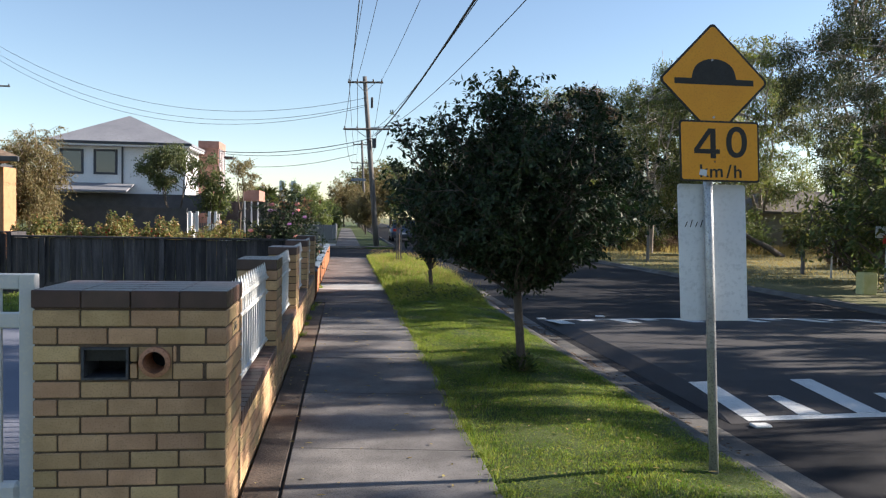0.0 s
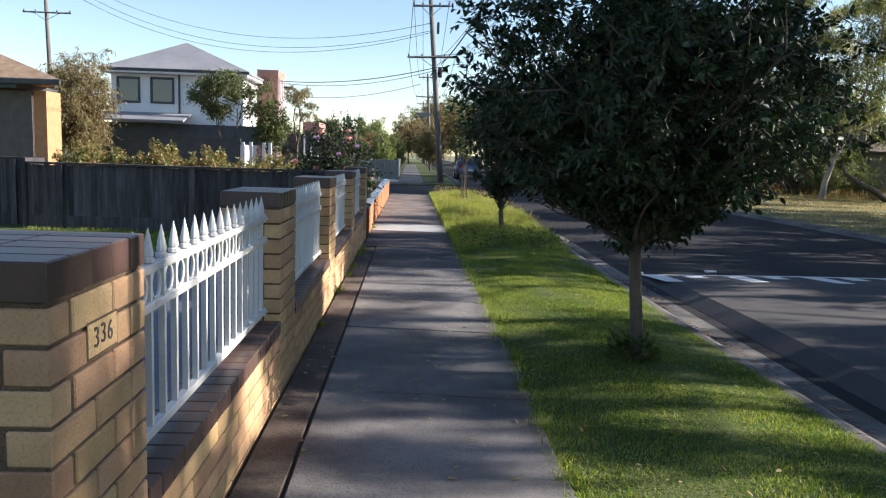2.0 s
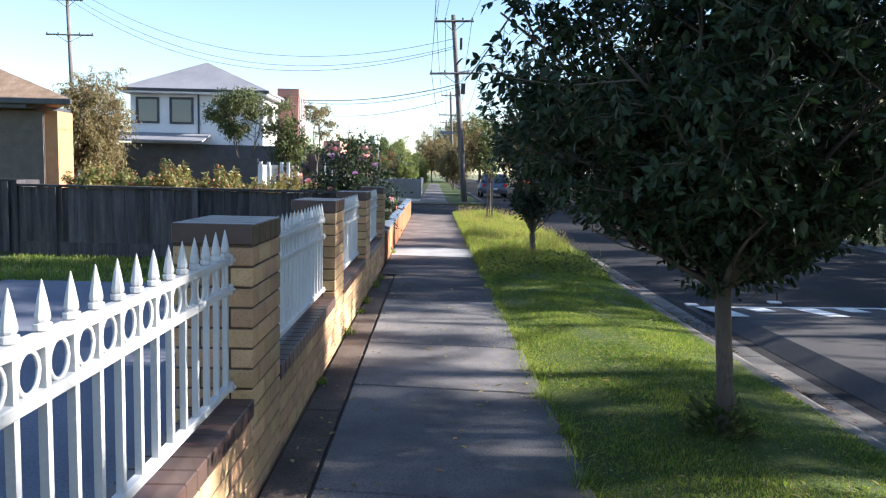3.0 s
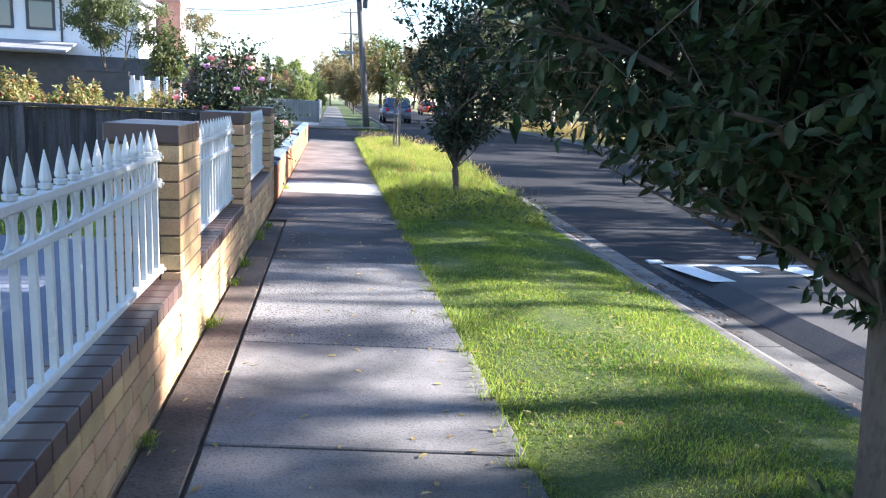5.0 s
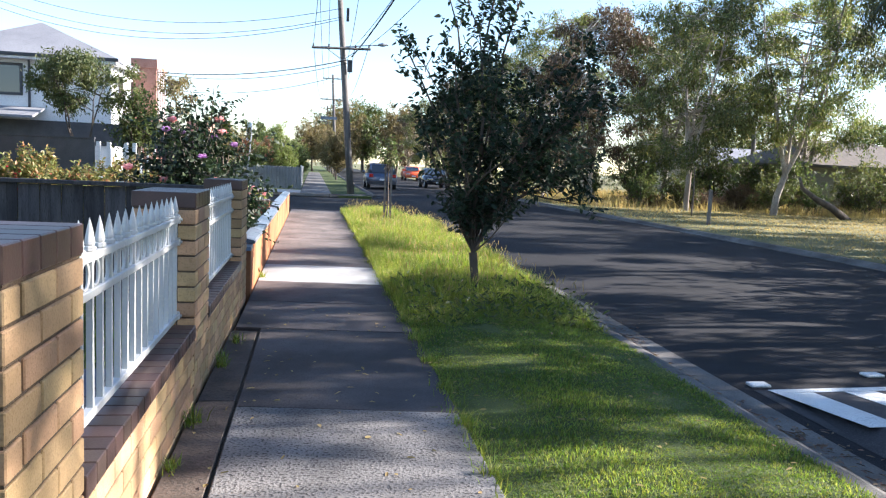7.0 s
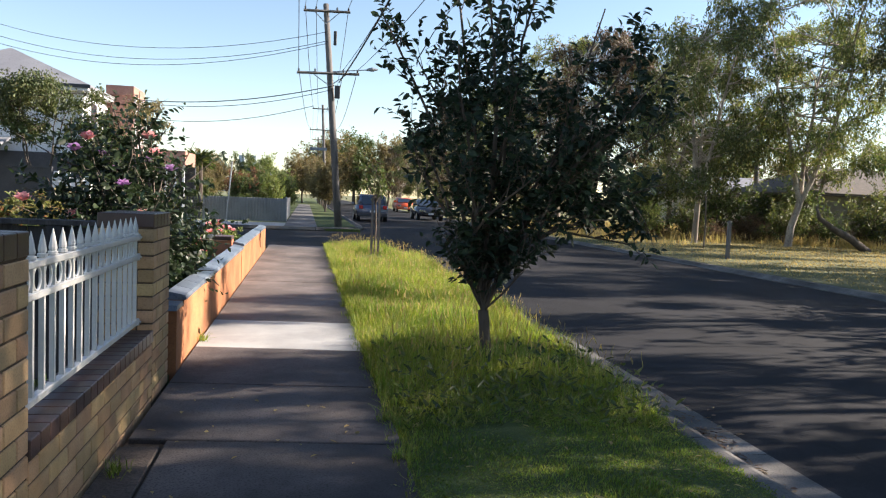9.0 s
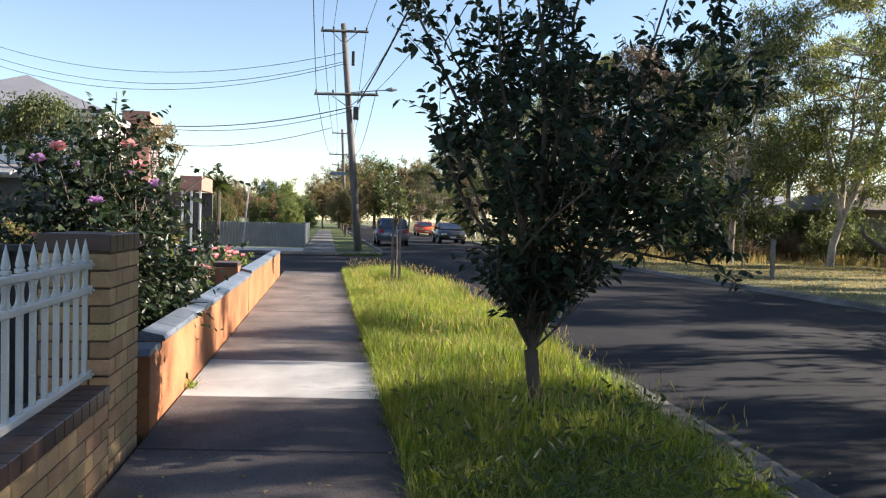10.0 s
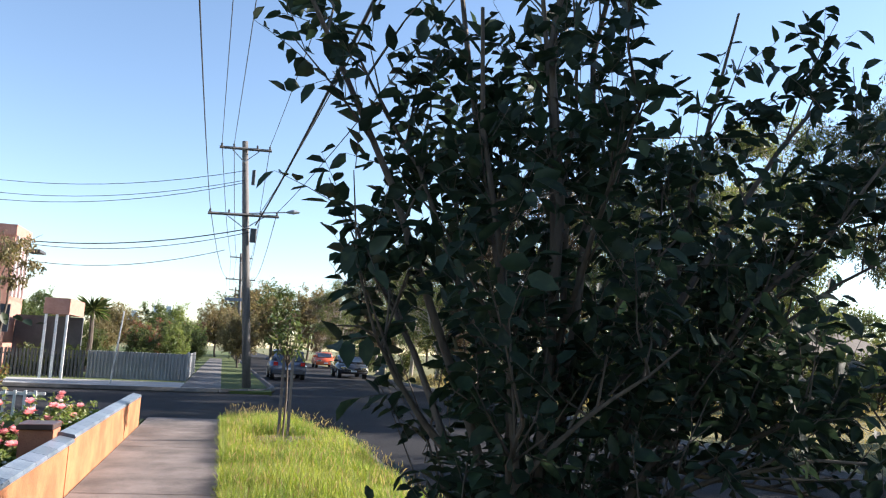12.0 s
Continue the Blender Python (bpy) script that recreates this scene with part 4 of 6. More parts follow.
skirt = np.random.default_rng(5)
n = 260
a = skirt.uniform(0, 6.28, n)
r = skirt.uniform(0.02, 0.17, n)
root = np.stack([r * np.cos(a), r * np.sin(a), skirt.uniform(0.0, 0.18, n)], 1)
sucker = thing("sucker_growth", "leafy sucker shoots round the foot of the street tree", "shrub", (2.46, 8.02, 0.0))
ob = new("leaves", leaf_mesh("leaves", root, unit(np.stack([np.cos(a), np.sin(a), np.full(n, 0.8)], 1)), skirt.normal(0, 1, (n, 3)), skirt.uniform(0.05, 0.09, n), skirt.uniform(0.02, 0.035, n), "leaf_mid"))
ob.parent = sucker

rng = np.random.default_rng(23)


def vase(p):
    """Two lobes over one fork: a tall column and a lower arm towards the road."""
    x, y, z = p
    if not 0.5 < z < 4.1:
        return False
    wob = 1 + 0.22 * noise.noise((x * 2.1, y * 2.1, z * 2.1))
    column = math.hypot(x + 0.12, y * 0.85) < wob * float(np.interp(z, [0.5, 0.75, 1.0, 1.5, 2.1, 2.6, 3.0, 4.1], [0.16, 0.32, 0.45, 0.66, 0.85, 0.96, 0.93, 0.55]))
    arm = math.hypot(x - 1.05, y * 0.8) < wob * float(np.interp(z, [0.7, 0.95, 1.4, 2.0, 2.6, 3.2], [0.15, 0.42, 0.52, 0.5, 0.42, 0.14])) and z < 3.2
    bridge = math.hypot(x - 0.55, y) < 0.5 * wob and 0.85 < z < 2.0
    return column or arm or bridge


F2 = (-0.03, 0, 0.52)
mains = [(F2, (-0.95, -0.15, 2.8), 0.019), (F2, (-0.4, 0.3, 3.3), 0.021), (F2, (0.05, -0.25, 3.7), 0.022), (F2, (0.38, 0.25, 3.4), 0.02), (F2, (-0.45, -0.5, 2.5), 0.016),
         (F2, (1.25, 0.1, 2.75), 0.024), (F2, (1.0, 0.3, 3.05), 0.019), (F2, (1.15, -0.35, 2.3), 0.018)]
limbs2 = list(mains)
for i, end in ((0, (-0.65, 0.4, 2.1)), (0, (-0.6, -0.15, 1.6)), (1, (-0.2, 0.6, 2.4)), (1, (-0.65, 0.15, 2.6)), (2, (0.0, -0.65, 2.3)), (2, (-0.3, -0.2, 3.3)), (3, (0.3, 0.55, 2.3)), (3, (0.15, 0.1, 2.9)), (4, (-0.25, -0.5, 1.4)), (4, (0.2, -0.5, 1.6)),
               (5, (1.35, -0.1, 2.0)), (5, (1.3, 0.2, 1.5)), (5, (1.35, -0.2, 2.5)), (6, (0.8, 0.4, 2.0)), (6, (1.1, 0.45, 1.6)), (7, (0.8, -0.5, 1.3)), (7, (1.3, -0.4, 1.6)), (7, (0.9, -0.2, 1.9)), (6, (0.5, 0.3, 1.4)), (5, (0.7, -0.1, 1.2)), (5, (1.2, 0.0, 1.1)), (3, (0.45, -0.1, 2.0)), (2, (-0.15, 0.2, 2.0))):
    p0, p1 = np.array(mains[i][0]), np.array(mains[i][1])
    limbs2.append((tuple(p0 + (p1 - p0) * 0.32), end, 0.011))
limbs2 += [(F2, e, 0.008) for e in ((-0.3, -0.15, 1.0), (0.3, -0.25, 1.05), (-0.1, -0.35, 0.95), (0.4, 0.1, 0.95), (-0.3, 0.2, 1.15), (0.05, 0.3, 1.1), (0.15, -0.15, 1.25), (-0.2, 0.05, 0.85), (0.2, 0.2, 0.8))]
g2 = grow(rng, limbs2, [((0.02, 0, -0.1), 0.055), ((0.0, 0, 0.25), 0.045), (F2, 0.045)], 5, 0.27, 7, (0.075, 0.04), 0.12, up=0.85, subs=6, sub_len=0.46, sub_r=0.005, keep=vase, spread=0.75, twig_r=0.0018)
tree("street_tree", "young vase-shaped tree with upright shoots and oval leaves", "tree", (2.45, 16.27, 0.0), g2, "bark", "leaf_pear", curl=0.3)

rng = np.random.default_rng(31)
g3 = grow(rng, crown_limbs(rng, 9, (0, 0, 1.25), 0.42, 1.5, 2.25, 0.01), [((0, 0, 0), 0.022), ((0.02, 0, 0.7), 0.018), ((0, 0, 1.3), 0.015)], 3, 0.16, 5, (0.08, 0.034), 0.4, subs=5, sub_len=0.22, sub_r=0.005)
tree("sapling", "newly planted staked sapling with a small crown", "tree", (2.52, 27.25, 0.0), g3, "bark", "leaf_mid")
stakes = thing("tree_stakes", "pair of timber stakes beside the sapling", "stakes")
for sx in (2.45, 2.6):
    part("stake", box(sx - 0.024, sx + 0.024, 27.17, 27.22, -0.05, 1.4), "pole_wood", stakes)
mulch = lathe([(0.74, -0.02), (0.68, 0.04), (0.4, 0.07), (0.02, 0.05)], 22, at=(2.5, 27.1, 0.0))
solid("mulch_ring", mulch, "soil", "dark mulch ring round the sapling", "mulch")
for dx, dy in ((0.3, -0.55), (0.55, -0.38), (0.02, -0.62)):
    solid("edging_stone", box(2.5 + dx - 0.11, 2.5 + dx + 0.11, 27.25 + dy - 0.07, 27.25 + dy + 0.07, -0.02, 0.1, bevel=0.03), "kerb", "pale stone at the edge of the mulch", "stone", group="mulch stones")

# ---- grass ----
def kerb_x(y):
    return np.interp(y, [p[1] for p in KERB_LINE[:10]], [p[0] for p in KERB_LINE[:10]])


def dome(x, y):
    k = np.clip((x - 1.53) / (kerb_x(y) + 0.02 - 1.53), 0, 1)
    return -0.025 + 0.05 * np.sin(np.pi * k) - 0.012 * k


rng = np.random.default_rng(3)
n = 170000
y = 2.4 + 12.9 * rng.uniform(0, 1, n)
x = 1.49 + (kerb_x(y) + 0.06 - 1.49) * rng.uniform(0, 1, n)
h = rng.uniform(0.01, 0.026, n) * (1 + 0.6 * np.sin(x * 5 + y * 1.7) * np.sin(y * 3.1))
lawn = new("mown_grass", blade_mesh("mown_grass", np.stack([x, y, dome(x, y)], 1), h, rng.uniform(0.0, 0.03, n), rng.uniform(0.0035, 0.007, n), "blade", rng))
tagged(lawn, "short bright green mown grass of the nature strip", "grass", kind="stuff")

n = 70000
y = 14.8 + 15.9 * rng.uniform(0, 1, n)
x = 1.52 + (kerb_x(y) + 0.06 - 1.52) * rng.uniform(0, 1, n)
clear = np.hypot(x - 2.5, y - 27.1) > 0.8
x, y = x[clear], y[clear]
n = len(x)
fade = np.clip((y - 14.7) / 1.2, 0.25, 1)
h = rng.uniform(0.12, 0.33, n) * fade * (0.8 + 0.3 * np.sin(x * 3.3 + y) * np.cos(y * 2.1))
longg = new("long_grass", blade_mesh("long_grass", np.stack([x, y, dome(x, y)], 1), h, rng.uniform(0.02, 0.16, n), rng.uniform(0.004, 0.01, n), "long_grass", rng))
tagged(longg, "knee-high yellow-green seeding grass in the nature strip", "grass", kind="stuff")

n = 800
y = rng.uniform(14.7, 16.9, n)
x = rng.uniform(1.6, 3.5, n)
a = rng.uniform(0, 6.28, n)
weeds = new("weeds", leaf_mesh("weeds", np.stack([x, y, dome(x, y) + rng.uniform(0, 0.2, n)], 1), np.stack([np.cos(a), np.sin(a), rng.uniform(0.1, 0.9, n)], 1), rng.normal(0, 1, (n, 3)), rng.uniform(0.04, 0.1, n), rng.uniform(0.012, 0.03, n), "leaf_mid"))
tagged(weeds, "broad-leaved weeds at the edge of the long grass", "weeds", kind="stuff")

n = 42000
y = 20 + 44 * rng.uniform(0, 1, n) ** 0.9
x = 11.7 + 17.4 * rng.uniform(0, 1, n) ** 0.85
tall = (y > 39.5 + 1.2 * np.sin(x * 0.7)) & (np.sin(x * 1.3 + y * 0.5) + np.sin(x * 0.37 - y * 0.8) + rng.normal(0, 0.5, n) > 0.0)
h = np.where(tall, rng.uniform(0.2, 0.6, n), rng.uniform(0.02, 0.07, n))
straw = new("dry_long_grass", blade_mesh("dry_long_grass", np.stack([x, y, np.full(n, -0.04)], 1), h, rng.uniform(0.05, 0.3, n) * np.where(tall, 1, 0.4), rng.uniform(0.012, 0.03, n), "straw", rng))
tagged(straw, "dry straw-coloured long grass under the reserve's trees", "grass", kind="stuff")

n = 9000
y = rng.uniform(13.4, 16.2, n)
x = rng.uniform(-5.9, -0.45, n)
gl = new("garden_lawn", blade_mesh("garden_lawn", np.stack([x, y, np.full(n, -0.04)], 1), rng.uniform(0.04, 0.09, n), rng.uniform(0.0, 0.05, n), rng.uniform(0.008, 0.014, n), "blade", rng))
tagged(gl, "green lawn strip in the front garden", "grass", kind="stuff")

tuft_rng = np.random.default_rng(8)
for tx, ty, s in ((0.05, 10.62, 0.09), (0.06, 12.3, 0.12), (0.07, 13.5, 0.14), (0.05, 11.7, 0.07), (0.04, 9.0, 0.06), (0.08, 17.6, 0.1), (0.1, 14.2, 0.1)):
    n = 60
    rt = np.stack([tx + tuft_rng.normal(0, 0.02, n), ty + tuft_rng.normal(0, 0.04, n), np.full(n, -0.01)], 1)
    tf = new("weed_tuft", blade_mesh("weed_tuft", rt, tuft_rng.uniform(0.4, 1, n) * s, tuft_rng.uniform(0.2, 0.9, n) * s, np.full(n, 0.006), "blade", tuft_rng))
    tagged(tf, "small green weed tuft at the foot of the brick wall", "weed", group="weeds by the wall")

n = 7000
y = rng.uniform(2.5, 31.0, n)
y = y + 0.12 * np.sin(y * 9)
x = 1.55 + rng.normal(0, 0.035, n) + 0.03 * np.sin(y * 3.7) * np.sin(y * 1.3)
eg = new("edge_grass", blade_mesh("edge_grass", np.stack([x, y, np.full(n, -0.012)], 1), rng.uniform(0.02, 0.09, n), rng.uniform(0.01, 0.09, n), rng.uniform(0.0035, 0.007, n), "blade", rng))
tagged(eg, "ragged grass creeping over the footpath's edge", "grass", kind="stuff")

# seed heads above the long grass
n = 1500
y = rng.uniform(15.2, 30.4, n)
x = 1.6 + (kerb_x(y) - 1.6) * rng.uniform(0, 1, n)
sel = np.hypot(x - 2.5, y - 27.25) > 0.6
x, y = x[sel], y[sel]
n = len(x)
sh_ = new("seed_heads", leaf_mesh("seed_heads", np.stack([x, y, dome(x, y) + rng.uniform(0.2, 0.36, n)], 1), np.stack([rng.normal(0, 0.3, n), rng.normal(0, 0.3, n), np.ones(n)], 1), rng.normal(0, 1, (n, 3)), rng.uniform(0.05, 0.1, n), rng.uniform(0.006, 0.012, n), "straw"))
tagged(sh_, "pale seed heads of the long grass", "grass", kind="stuff")

# fallen leaves on the footpath and verge
fall = np.random.default_rng(77)
n = 420
x, y = fall.uniform(0.05, 3.3, n), fall.uniform(3, 16, n)
a = fall.uniform(0, 6.28, n)
z = np.where(x > 1.55, dome(x, y) + 0.045, 0.008)
fl = new("fallen_leaves", leaf_mesh("fallen_leaves", np.stack([x, y, z], 1), np.stack([np.cos(a), np.sin(a), fall.uniform(-0.05, 0.15, n)], 1), np.tile([0, 0, 1.0], (n, 1)) + fall.normal(0, 0.2, (n, 3)), fall.uniform(0.02, 0.06, n), fall.uniform(0.01, 0.025, n), "straw"))
tagged(fl, "scattered dry fallen leaves", "leaf litter", kind="stuff")

# leaves and bark swept into the channel
n = 1500
y = fall.uniform(5.5, 24, n)
y = y + 0.25 * np.sin(y * 2.3)
x = kerb_x(y) + 0.3 + np.abs(fall.normal(0, 0.07, n)) * (1 + np.sin(y * 1.7)) + 0.03 * fall.normal(0, 1, n)
a = fall.uniform(0, 6.28, n)
gl_ = new("gutter_litter", leaf_mesh("gutter_litter", np.stack([x, y, np.full(n, -0.142) + fall.uniform(0, 0.012, n)], 1), np.stack([np.cos(a), np.sin(a), fall.uniform(-0.05, 0.3, n)], 1), np.tile([0, 0, 1.0], (n, 1)) + fall.normal(0, 0.3, (n, 3)), fall.uniform(0.025, 0.08, n), fall.uniform(0.008, 0.02, n), "brush"))
tagged(gl_, "brown leaves and bark gathered along the kerb channel", "leaf litter", kind="stuff")


# cracks in the asphalt
def crack(a, b, seed, width=0.011):
    g = random.Random(seed)
    n = 16
    a, b = Vector(a), Vector(b)
    d = b - a
    side = Vector((-d.y, d.x)).normalized()
    bm = bmesh.new()
    prev, off = None, 0.0
    for k in range(n + 1):
        off += g.uniform(-0.035, 0.035)
        p = a + d * (k / n) + side * off
        w = width * g.uniform(0.5, 1.3) * (0.3 if k in (0, n) else 1)
        z = max(crown_z(p.x), -0.17) + 0.004
        row = [bm.verts.new((p.x + side.x * w * s_, p.y + side.y * w * s_, z)) for s_ in (-0.5, 0.5)]
        if prev:
            bm.faces.new((prev[0], prev[1], row[1], row[0]))
        prev = row
    part("crack", bm, "dark_void", road, "dark crack")


for k, (p, q) in enumerate((((4.45, 14.9), (4.75, 13.75)), ((4.3, 17.3), (4.5, 16.2)), ((4.6, 18.6), (5.6, 18.2)), ((4.5, 20.6), (4.8, 19.2)), ((5.0, 14.2), (6.4, 14.5)), ((6.0, 22.5), (8.5, 23.2)))):
    crack(p, q, 40 + k)

# ---- gum trees of the reserve ----
def gum(seed, height, r, zlo, clumps, size=0.6, stems=3, leaves=150, leaf=(0.17, 0.045), fork=0.16, lean=0.0):
    """Leaning stems that fork low, side limbs, and separate hanging clumps of narrow leaves with gaps between them."""
    g = np.random.default_rng(seed)
    tubes, B, A = [], [], []
    base = np.array([0.0, 0.0, -0.1])
    fk = np.array([lean * height * 0.5, g.uniform(-0.02, 0.02) * height, fork * height])
    rb = 0.0145 * height
    tubes.append(([base, base * 0.5 + fk * 0.5 + g.normal(0, 0.04, 3), fk], [rb, rb * 0.86, rb * 0.8]))
    leaders = []
    turn = g.uniform(0, 6.28)
    for i in range(stems):
        a = turn + 2 * math.pi * i / stems + g.uniform(-0.4, 0.4)
        out = r * g.uniform(0.3, 0.6)
        tip = np.array([fk[0] + out * math.cos(a) + lean * height * 0.4, fk[1] + out * math.sin(a), height * g.uniform(0.8, 0.97)])
        t = np.linspace(0, 1, 9)[:, None]
        mid = fk + (tip - fk) * 0.5 + np.array([math.cos(a + 1.2), math.sin(a + 1.2), 0.1]) * 0.1 * height * g.uniform(-1, 1)
        pts = (1 - t) ** 2 * fk + 2 * t * (1 - t) * mid + t ** 2 * tip + g.normal(0, 0.011 * height, (9, 3)) * t
        tubes.append((pts, list(rb * (0.66 - 0.56 * t[:, 0]))))
        leaders.append(pts)
    for k in range(clumps):
        pts = leaders[k % stems]
        if k < stems:
            c, p = pts[-1], pts[-2]
        else:
            h = (zlo + (height - zlo) * g.uniform(0, 1) ** 0.9)
            wide = r * math.sqrt(max(0.1, 1 - ((h - zlo) / (height - zlo) * 1.75 - 0.8) ** 2))
            a = g.uniform(0, 6.28)
            d = wide * g.uniform(0.35, 1.0)
            c = np.array([fk[0] + lean * h + d * math.cos(a), fk[1] + d * math.sin(a), h])
            low = [q for q in pts if q[2] < h - 0.2]
            p = (low or [pts[1]])[-1]
        ln = np.linalg.norm(c - p)
        m = p * 0.45 + c * 0.55 + g.normal(0, 0.06, 3) * ln + np.array([0, 0, 0.1 * ln])
        rr = max(0.012, 0.0022 * height * (0.6 + 0.35 * ln / r))
        tubes.append(([p, p * 0.5 + m * 0.5 + g.normal(0, 0.03, 3) * ln, m, c], [rr * 1.5, rr * 1.2, rr, rr * 0.4]))
        sz = size * g.uniform(0.6, 1.25)
        for e in range(4):
            tw = c + g.normal(0, 0.5, 3) * sz
            tubes.append(([m * 0.3 + c * 0.7, tw, tw + np.array([0, 0, -0.3 * sz])], [rr * 0.5, rr * 0.35, 0.003]))
        nl = int(leaves * (sz / size) ** 2 * g.uniform(0.75, 1.2))
        strands = max(6, nl // 9)
        s0 = c + np.clip(g.normal(0, 0.47, (strands, 3)), -0.9, 0.9) * sz * (1, 1, 0.6)
        along = np.linspace(0, 1, 9)
        way = unit(g.normal(0, 0.45, (strands, 3)) + np.array([0, 0, -0.75]))
        pos = s0[:, None, :] + way[:, None, :] * along[None, :, None] * 0.55 * sz
        B.append(pos.reshape(-1, 3) + g.normal(0, 0.05, (strands * 9, 3)))
        A.append(unit(np.repeat(way, 9, 0) * 0.8 + g.normal(0, 0.55, (strands * 9, 3)) + np.array([0, 0, -0.35])))
    B, A = np.concatenate(B), np.concatenate(A)
    n = len(B)
    length = leaf[0] * g.uniform(0.6, 1.25, n)
    return tubes, (B, A, g.normal(0, 1, (n, 3)), length, leaf[1] * g.uniform(0.75, 1.25, n))


# (seed, place, height, spread, crown base, clumps, clump size, stems, leaves a clump, lean, foliage, label)
GUMS = ((1, (26.8, 34.5), 13.2, 6.0, 5.2, 96, 0.9, 4, 640, 0.0, "leaf_gum_shaded", "broad gum tree with long hanging olive leaves"),
        (2, (17.5, 40.5), 10.2, 3.5, 2.2, 80, 0.72, 4, 460, 0.0, "leaf_gum", "many-stemmed gum tree with olive clumps of leaves"),
        (3, (21.2, 39.4), 11.6, 3.9, 3.4, 72, 0.76, 3, 460, 0.05, "leaf_gum_pale", "tall gum tree with pale leaning trunk and sunlit clumps"),
        (4, (14.6, 45.0), 9.8, 2.8, 1.8, 74, 0.7, 3, 460, 0.0, "leaf_gum_red", "dark gum tree with reddish brown leaf clumps"),
        (6, (15.6, 8.5), 10.8, 2.6, 2.2, 27, 0.45, 3, 420, 0.0, "leaf_gum", "open gum tree with separate leaf clumps"))
gums = [tree("gum_tree", label, "tree", (*at, -0.05), gum(sd, h, r, zlo, n_c, sz, stems, nl, lean=ln), "gum_bark", mat, group="reserve trees", curl=0.05, sides=8, plain=True)
        for sd, at, h, r, zlo, n_c, sz, stems, nl, ln, mat, label in GUMS]
# (which, x, y, scale, turn)
# most with y under 20 stand out of view, placed for the shade they cast
GUM_SPOTS = ((0, 20.8, 25.2, 0.43, 60), (0, 21.8, 27.8, 0.42, 200), (4, 15.8, 2.6, 1.0, 40), (4, 16.4, 3.9, 1.05, 170), (4, 16.0, 12.3, 0.95, 300), (4, 18.5, 10.9, 1.15, 75), (0, 20.4, 24.6, 0.58, 130), (4, 14.6, 7.2, 0.72, 100), (4, 15.9, 15.2, 1.12, 20), (4, 17.0, 3.7, 1.15, 250), (4, 17.3, 7.5, 1.12, 310), (3, 15.6, 14.7, 1.04, 110), (4, 17.0, 20.4, 0.9, 150), (4, 13.9, 7.9, 0.55, 10), (4, 14.0, 13.6, 0.6, 70), (4, 14.2, 16.6, 0.62, 220), (4, 16.2, -1.6, 1.0, 200),
             (2, 17.5, -8.0, 1.0, 80), (0, 24.0, -16.0, 1.0, 20),
             (3, 13.9, 51.0, 0.85, 330), (1, 13.8, 58.0, 0.95, 80), (2, 26.5, 45.0, 0.95, 90), (1, 19.5, 47.0, 1.0, 10), (2, 16.0, 54.0, 0.95, 250), (1, 14.2, 66.0, 0.95, 120), (3, 13.6, 75.0, 1.0, 30),
             (0, 16.5, 86.0, 0.8, 210), (2, 27.0, 58.0, 1.0, 170), (1, 13.8, 97.0, 0.9, 300), (1, 32.0, 38.0, 0.75, 70), (3, 13.6, 112.0, 0.9, 0))
for i, px, py, s, rz in GUM_SPOTS:
    c = copy_thing(gums[i], pose(px, py, -0.05, 0, 0, rz) @ Matrix.Scale(s, 4))
    c.scale = (s, s, s)

# understorey on the reserve
def shrub(name, label, seed, at, r, h, leaf, leaf_mat, n_limb=14, twigs=6, group="", flowers=None, bark="bark", droop=0.15, up=0.4, leaves=7, subs=5):
    g = np.random.default_rng(seed)
    limbs = crown_limbs(g, n_limb, (0, 0, 0.05), r * 0.72, 0.2 * h, h * 0.72, 0.012 * h)
    grown = grow(g, limbs, [((0, 0, -0.05), 0.02 * h), ((0, 0, 0.08), 0.018 * h)], twigs, 0.13 * h, leaves, leaf, droop, up=up, subs=subs, sub_len=0.3 * h, sub_r=0.004 * h)
    t = tree(name, label, "shrub", at, grown, bark, leaf_mat, sides=5, group=group, crown="foliage")
    if flowers:
        B = grown[1][0]
        for fname, mat_name, count, size in flowers:
            score = B[:, 2] / h - B[:, 1] / r + g.normal(0, 0.35, len(B))
            pick = g.choice(np.argsort(score)[-len(B) // 3:], count, replace=False)
            # each bloom: rings of cupped petals
            base, al, nn = [], [], []
            for p in B[pick] * (1.12, 1.12, 1.03) + (0, -0.05, 0.04):
                for ring_i, np_ in ((0, 6), (1, 5), (2, 3)):
                    for q in range(np_):
                        aa = 2 * math.pi * q / np_ + ring_i * 0.6
                        tilt = 0.35 + 0.5 * ring_i
                        base.append(p + np.array([0, 0, 0.1 * size]))
                        al.append([math.cos(aa), math.sin(aa), tilt])
                        nn.append([-math.cos(aa) * tilt, -math.sin(aa) * tilt, 1])
            base, al, nn = np.array(base), np.array(al, float), np.array(nn, float)
            m = len(base)
            ob = new(fname, leaf_mesh(fname, base, al, nn, np.full(m, size * 0.62), np.full(m, size * 0.6), mat_name, 0.3, -0.2))
            ob.parent = t
            tagged(ob, kind="stuff")
    return t


